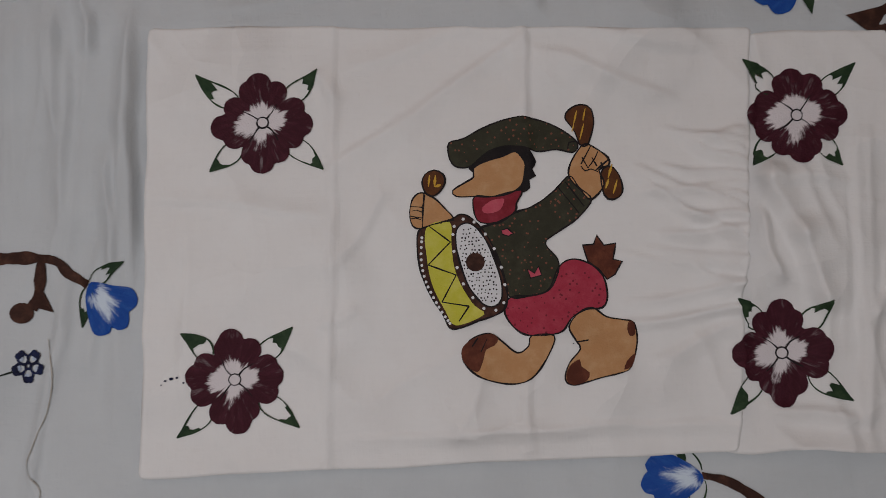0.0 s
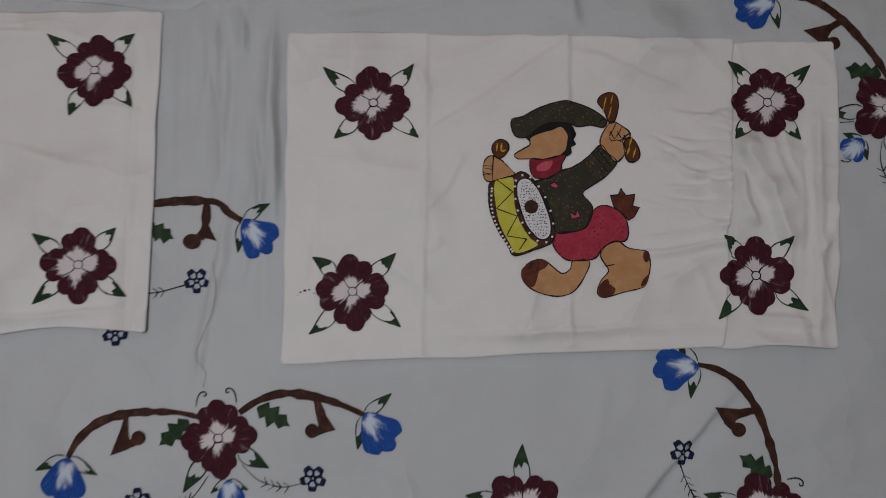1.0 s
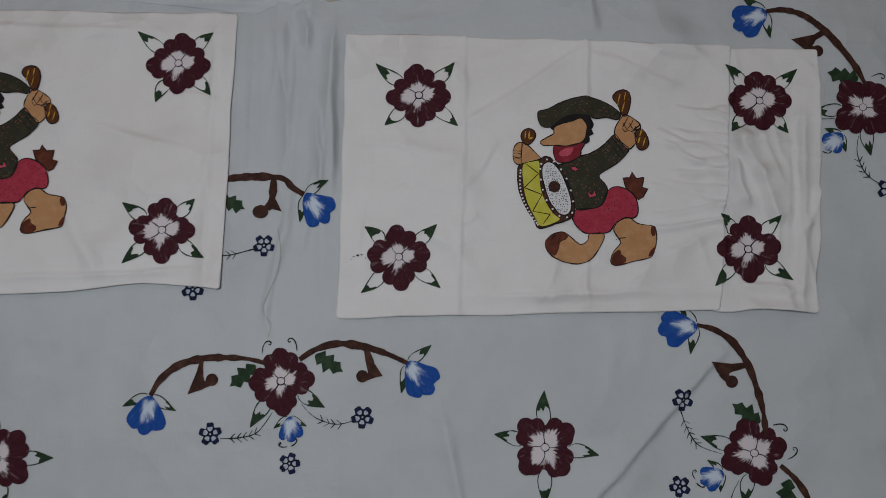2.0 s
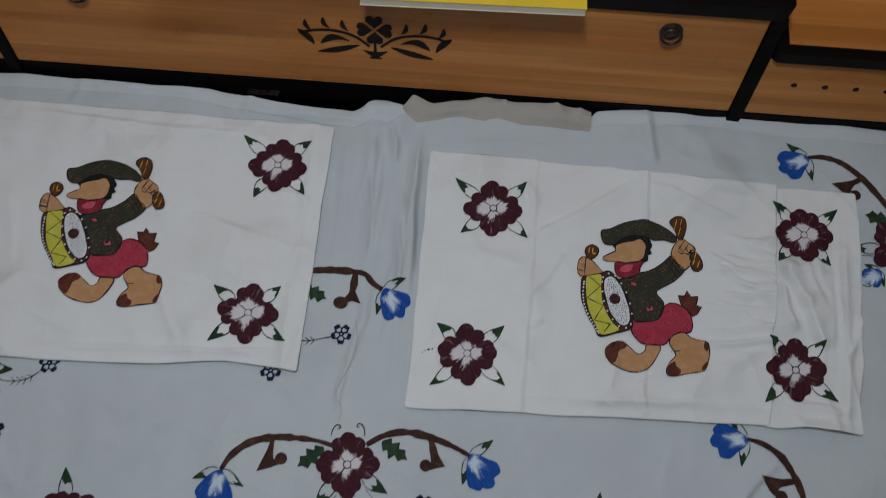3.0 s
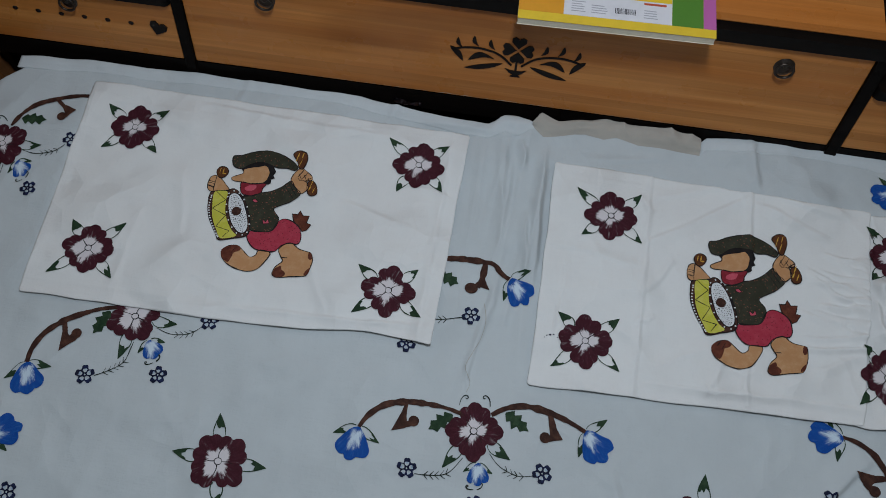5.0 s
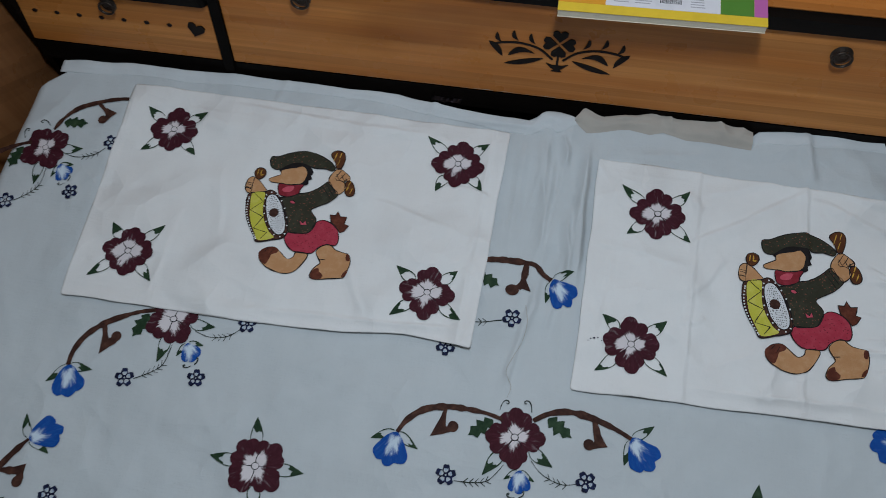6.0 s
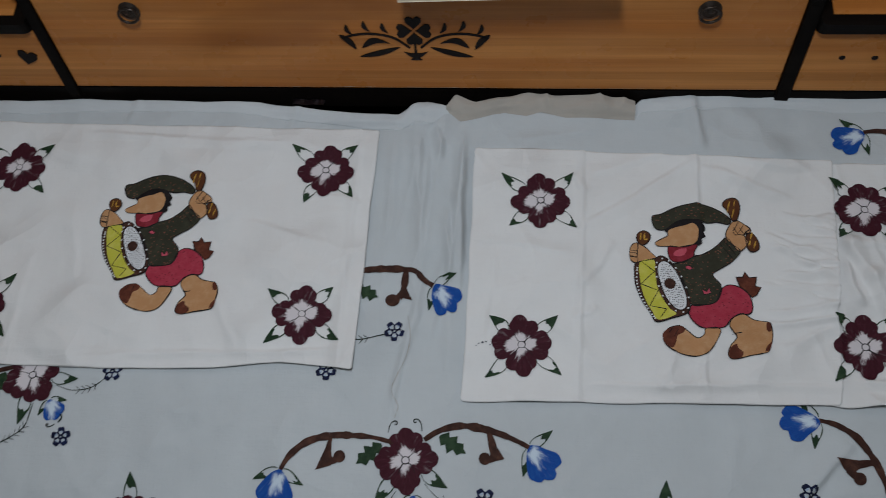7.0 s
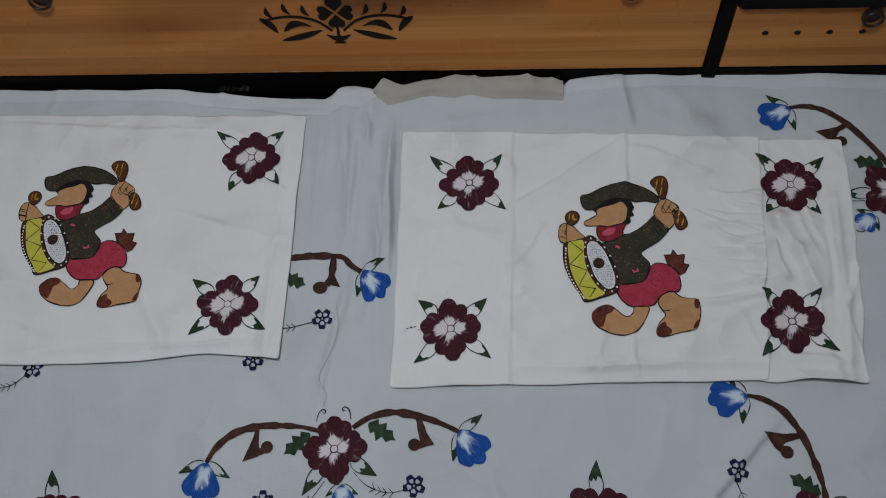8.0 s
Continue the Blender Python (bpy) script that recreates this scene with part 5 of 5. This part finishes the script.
def bedsheet():
    sheet = thing("bedsheet", (0, -0.3, BED), "pale blue-white cotton bedsheet painted with flowers, spread over the bed", "bedsheet")
    bm, rows = bmesh.new(), []
    xs = np.concatenate([np.linspace(-1.088, -0.11, 190)[:-1], np.linspace(-0.11, 0.11, 100)[:-1], np.linspace(0.11, 1.07, 190)])
    ys = np.concatenate([np.linspace(-1.38, -0.36, 52)[:-1], np.linspace(-0.36, 0.648, 220)])
    for y in ys:
        row = []
        for x in xs:
            top = sheet_end(x) - 0.648
            stretch = smooth((y - 0.45) / 0.2)
            yy = y + top * stretch
            edge = 0.010 * ripple(0, y, 1, 5, 6.0) * smooth((abs(x) - 0.98) / 0.1)
            z = sheet_height(x, yy)
            z -= 0.03 * smooth((abs(x + 0.01) - 1.045) / 0.05) ** 2
            corner = 0.075 * smooth((yy - 0.565) / 0.08) * smooth((-0.90 - x) / 0.19)
            row.append(bm.verts.new((x + edge + corner, yy, z)))
        rows.append(row)
    for j in range(len(ys) - 1):
        for i in range(len(xs) - 1):
            bm.faces.new((rows[j][i], rows[j][i + 1], rows[j + 1][i + 1], rows[j + 1][i])).smooth = True
    # the sides hang down in soft pleats; the hem at the headboard is tucked down
    for side, out in (([r[0] for r in rows], (-1, 0)), ([r[-1] for r in rows], (1, 0)), (rows[0], (0, -1)), (rows[-1], (0, 1))):
        last = list(side)
        deep = 0.20 if out != (0, 1) else 0.05
        for k in range(1, 7):
            fresh = []
            for v in side:
                pleat = 0.012 * math.sin((v.co.x + v.co.y) * 34) * k / 6 if out != (0, 1) else 0.0
                spread = (0.012 + pleat) if out != (0, 1) else 0.004
                fresh.append(bm.verts.new((v.co.x + out[0] * (spread * math.sqrt(k / 6)), v.co.y + out[1] * (spread * math.sqrt(k / 6)), v.co.z - deep * k / 6)))
            for i in range(len(side) - 1):
                bm.faces.new((last[i], last[i + 1], fresh[i + 1], fresh[i])).smooth = True
            last = fresh
    bmesh.ops.recalc_face_normals(bm, faces=bm.faces[:])
    part("sheet_cloth", bm, sheet_mat, sheet)
    # the hem where it is turned back and shows its lining
    bm, rows = bmesh.new(), []
    for j in range(13):
        row = []
        for i in range(81):
            x, v = 0.034 + 0.340 * i / 80, j / 12
            low = float(np.interp(x, (0.034, 0.06, 0.14, 0.18, 0.205, 0.25, 0.37), (0.624, 0.606, 0.620, 0.616, 0.625, 0.615, 0.613)))
            high = float(np.interp(x, (0.034, 0.049, 0.087, 0.135, 0.189, 0.222, 0.30, 0.374), (0.629, 0.655, 0.639, 0.645, 0.663, 0.655, 0.656, 0.648)))
            y = low + (high - low) * v
            roll = 0.010 * math.sin(math.pi * min(1, v * 0.75)) * (0.7 + 0.8 * abs(ripple(x, v, 14, 2, 3.0)))
            row.append(bm.verts.new((x, y, sheet_height(x, y) + 0.0006 + roll * smooth(v * 3) + 0.009 * v * crumple(x, y, 14, 9, 6.0))))
        rows.append(row)
    for j in range(12):
        for i in range(80):
            bm.faces.new((rows[j][i], rows[j][i + 1], rows[j + 1][i + 1], rows[j + 1][i])).smooth = True
    part("turned_hem", bm, lining_mat, sheet, "greyish beige lining of the turned-back hem")
    part("sheet_hem", hem_strip(-1.045, 0.060, 21.0), hem_mat, sheet, "pale turned hem of the sheet")
    part("sheet_hem", hem_strip(0.375, 1.06, 23.0), hem_mat, sheet, "pale turned hem of the sheet")
    # painted pattern
    garland(sheet, sheet_height, 0.0, 0.0, 5.0, 61)
    garland(sheet, sheet_height, -0.639, 0.113, 33.0, 62)
    garland(sheet, sheet_height, 0.715, -0.104, -69.0, 63, reach=1.04)
    garland(sheet, sheet_height, 0.914, 0.434, -49.0, 64, reach=1.09)
    garland(sheet, sheet_height, -1.008, 0.424, 41.0, 65, spread_far=(38, -52))
    garland(sheet, sheet_height, -0.838, -0.330, 83.0, 66)
    flower(sheet, sheet_height, -0.423, -0.117, ((102, 0.080), (1, 0.080), (-80, 0.072), (176, 0.080)), 71, 1.0, 50)
    flower(sheet, sheet_height, 0.401, -0.097, ((90, 0.082), (-8, 0.079), (-91, 0.082), (166, 0.076)), 72, 1.0, 42)
    # branch that shows between the covers
    paint = Paint(sheet_height)
    paint.stroke(spline([(-0.20, 0.300), (-0.085, 0.316), (-0.012, 0.316), (0.010, 0.300), (0.028, 0.289)], 0.005), (0.009, 0.010, 0.012, 0.010, 0.009), 1)
    paint.stroke(spline([(-0.020, 0.319), (-0.022, 0.285), (-0.030, 0.266)], 0.005), (0.010, 0.013, 0.014), 1)
    paint.dot(-0.040, 0.262, 0.0125, 1, 0, 14, 0.85)
    paint.fill([Vector((-0.026, 0.30)), Vector((-0.028, 0.268)), Vector((-0.006, 0.262))][::-1], 1)
    part("painted_branch", paint.lay(0.012), branch_mat, sheet, "arched brown painted branch", Matrix.Translation((-0.08, 0.31, BED)))
    tulip(sheet, sheet_height, 0.029, 0.289, -47, 74, 0.92, (78, -52))
    holly(sheet, sheet_height, -0.105, 0.285, -25, 0.045, 75)
    little_flower(sheet, sheet_height, -0.033, 0.209, 76)
    sprig(sheet, sheet_height, [(-0.11, 0.194), (-0.085, 0.194), (-0.046, 0.204)], 0.2, 0.6)
    little_flower(sheet, sheet_height, -0.142, 0.140, 77)


# ---------------------------------------------------------------- book on the headboard
def book():
    """A softcover activity book that juts over the shelf's edge."""
    bk = thing("book", (0.14, 0.72, 0.778), "yellow, green and pink softcover book lying on the headboard shelf", "book")
    bk.matrix_basis = Matrix.Translation((0.1445, 0.6625, 0.7782)) @ Matrix.Rotation(radians(1.5), 4, "Z")
    here = bk.matrix_basis.copy()
    w, d, t = 0.171, 0.235, 0.016

    def piece(name, x0, x1, y0, y1, z0, z1, mat, parent, label="", bevel=0.0):
        bm = solid(x0, x1, y0, y1, z0, z1, bevel)
        bm.transform(here)
        return part(name, bm, mat, parent, label, here)

    def card(name, colour):
        m = material(name, colour, 0.35)
        wire(m, blend(m, ramp(m, grain(m, 30.0, 4), 0.4, 0.8), colour, tuple(c * 0.9 for c in colour)), bsdf(m).inputs["Base Color"])
        return m

    paper = card("page_paper", (0.70, 0.62, 0.48))
    wire(paper, blend(paper, ramp(paper, grain(paper, 30.0, 2, 0.5, (1, 1, 60)), 0.35, 0.65), (0.86, 0.79, 0.63), (0.74, 0.66, 0.50)), bsdf(paper).inputs["Base Color"])
    yellow, orange = card("cover_yellow", (0.78, 0.55, 0.03)), card("cover_orange", (0.72, 0.33, 0.02))
    green, pink, white = card("cover_green", (0.09, 0.24, 0.03)), card("cover_pink", (0.50, 0.13, 0.40)), card("label_white", (0.74, 0.74, 0.78))
    ink = card("printing_ink", (0.05, 0.05, 0.06))
    gray = card("printing_grey", (0.42, 0.42, 0.46))
    piece("page_block", -w + 0.001, w - 0.001, 0.001, d - 0.001, 0.0, t - 0.0012, paper, bk, "cream page block")
    cover = piece("cover", -w, w, 0, d, t - 0.001, t, yellow, bk, "glossy yellow cover")
    piece("back_cover", -w, w, 0, d, -0.0011, -0.0002, paper, bk)
    z = t + 0.0003
    piece("orange_field", -w, -0.093, 0.018, d, z - 0.0002, z, orange, cover, "orange printed field")
    piece("green_field", 0.095, 0.149, 0.018, d, z - 0.0002, z, green, cover, "green printed field")
    piece("pink_field", 0.1492, w, 0.018, d, z - 0.0002, z, pink, cover, "pink printed field")
    piece("label_field", -0.0928, 0.0948, 0.018, d - 0.08, z - 0.0002, z, white, cover, "white printed label with a barcode")
    rng = random.Random(5)
    x = -0.004
    while x < 0.032:
        wide = rng.choice((0.0006, 0.001, 0.0016))
        piece("barcode_bar", x, x + wide, 0.031, 0.043, z, z + 0.0002, ink, cover)
        x += wide + rng.choice((0.0007, 0.0011))
    for x0, n, wmin in ((-0.080, 5, 0.025), (-0.045, 4, 0.028), (0.046, 4, 0.03)):
        for k in range(n):
            piece("text_bar", x0, x0 + wmin * rng.uniform(0.7, 1.0), 0.027 + k * 0.0052, 0.0288 + k * 0.0052, z, z + 0.0002, gray, cover)
    piece("red_bar", 0.046, 0.085, 0.056, 0.0605, z, z + 0.0002, card("printing_red", (0.5, 0.09, 0.04)), cover)
    piece("picture_field", 0.000, 0.0945, 0.064, 0.15, z, z + 0.0002, yellow, cover)


room()
bed()
headboard()
bedsheet()
pillow_covers()
book()

# a loose thread lying on the sheet
thread = Paint(sheet_height)
thread.stroke(spline([(-0.012, 0.236), (-0.005, 0.200), (-0.010, 0.165), (-0.020, 0.140), (-0.030, 0.110), (-0.018, 0.085), (-0.022, 0.066)], 0.004), 0.0009, 0)
tagged(mesh_object("loose_thread", thread.lay(0), lining_mat), "thin grey loose thread lying on the sheet", "thread")

# a strip of mauve cloth caught behind the sheet
bm = bmesh.new()
for i in range(12):
    for j in range(2):
        x = -0.255 + 0.06 * i / 11
        bm.verts.new((x, 0.636 + 0.014 * j + 0.001 * math.sin(i), 0.511 + 0.001 * math.sin(2.1 * i) - 0.004 * j))
bm.verts.ensure_lookup_table()
for i in range(11):
    bm.faces.new((bm.verts[2 * i], bm.verts[2 * i + 2], bm.verts[2 * i + 3], bm.verts[2 * i + 1])).smooth = True
bmesh.ops.solidify(bm, geom=bm.faces[:], thickness=0.002)
tagged(mesh_object("cloth_strip", bm, cloth_material("mauve_cotton", (0.30, 0.24, 0.30), (0.22, 0.17, 0.22))), "mauve cloth strip tucked between sheet and headboard", "cloth")
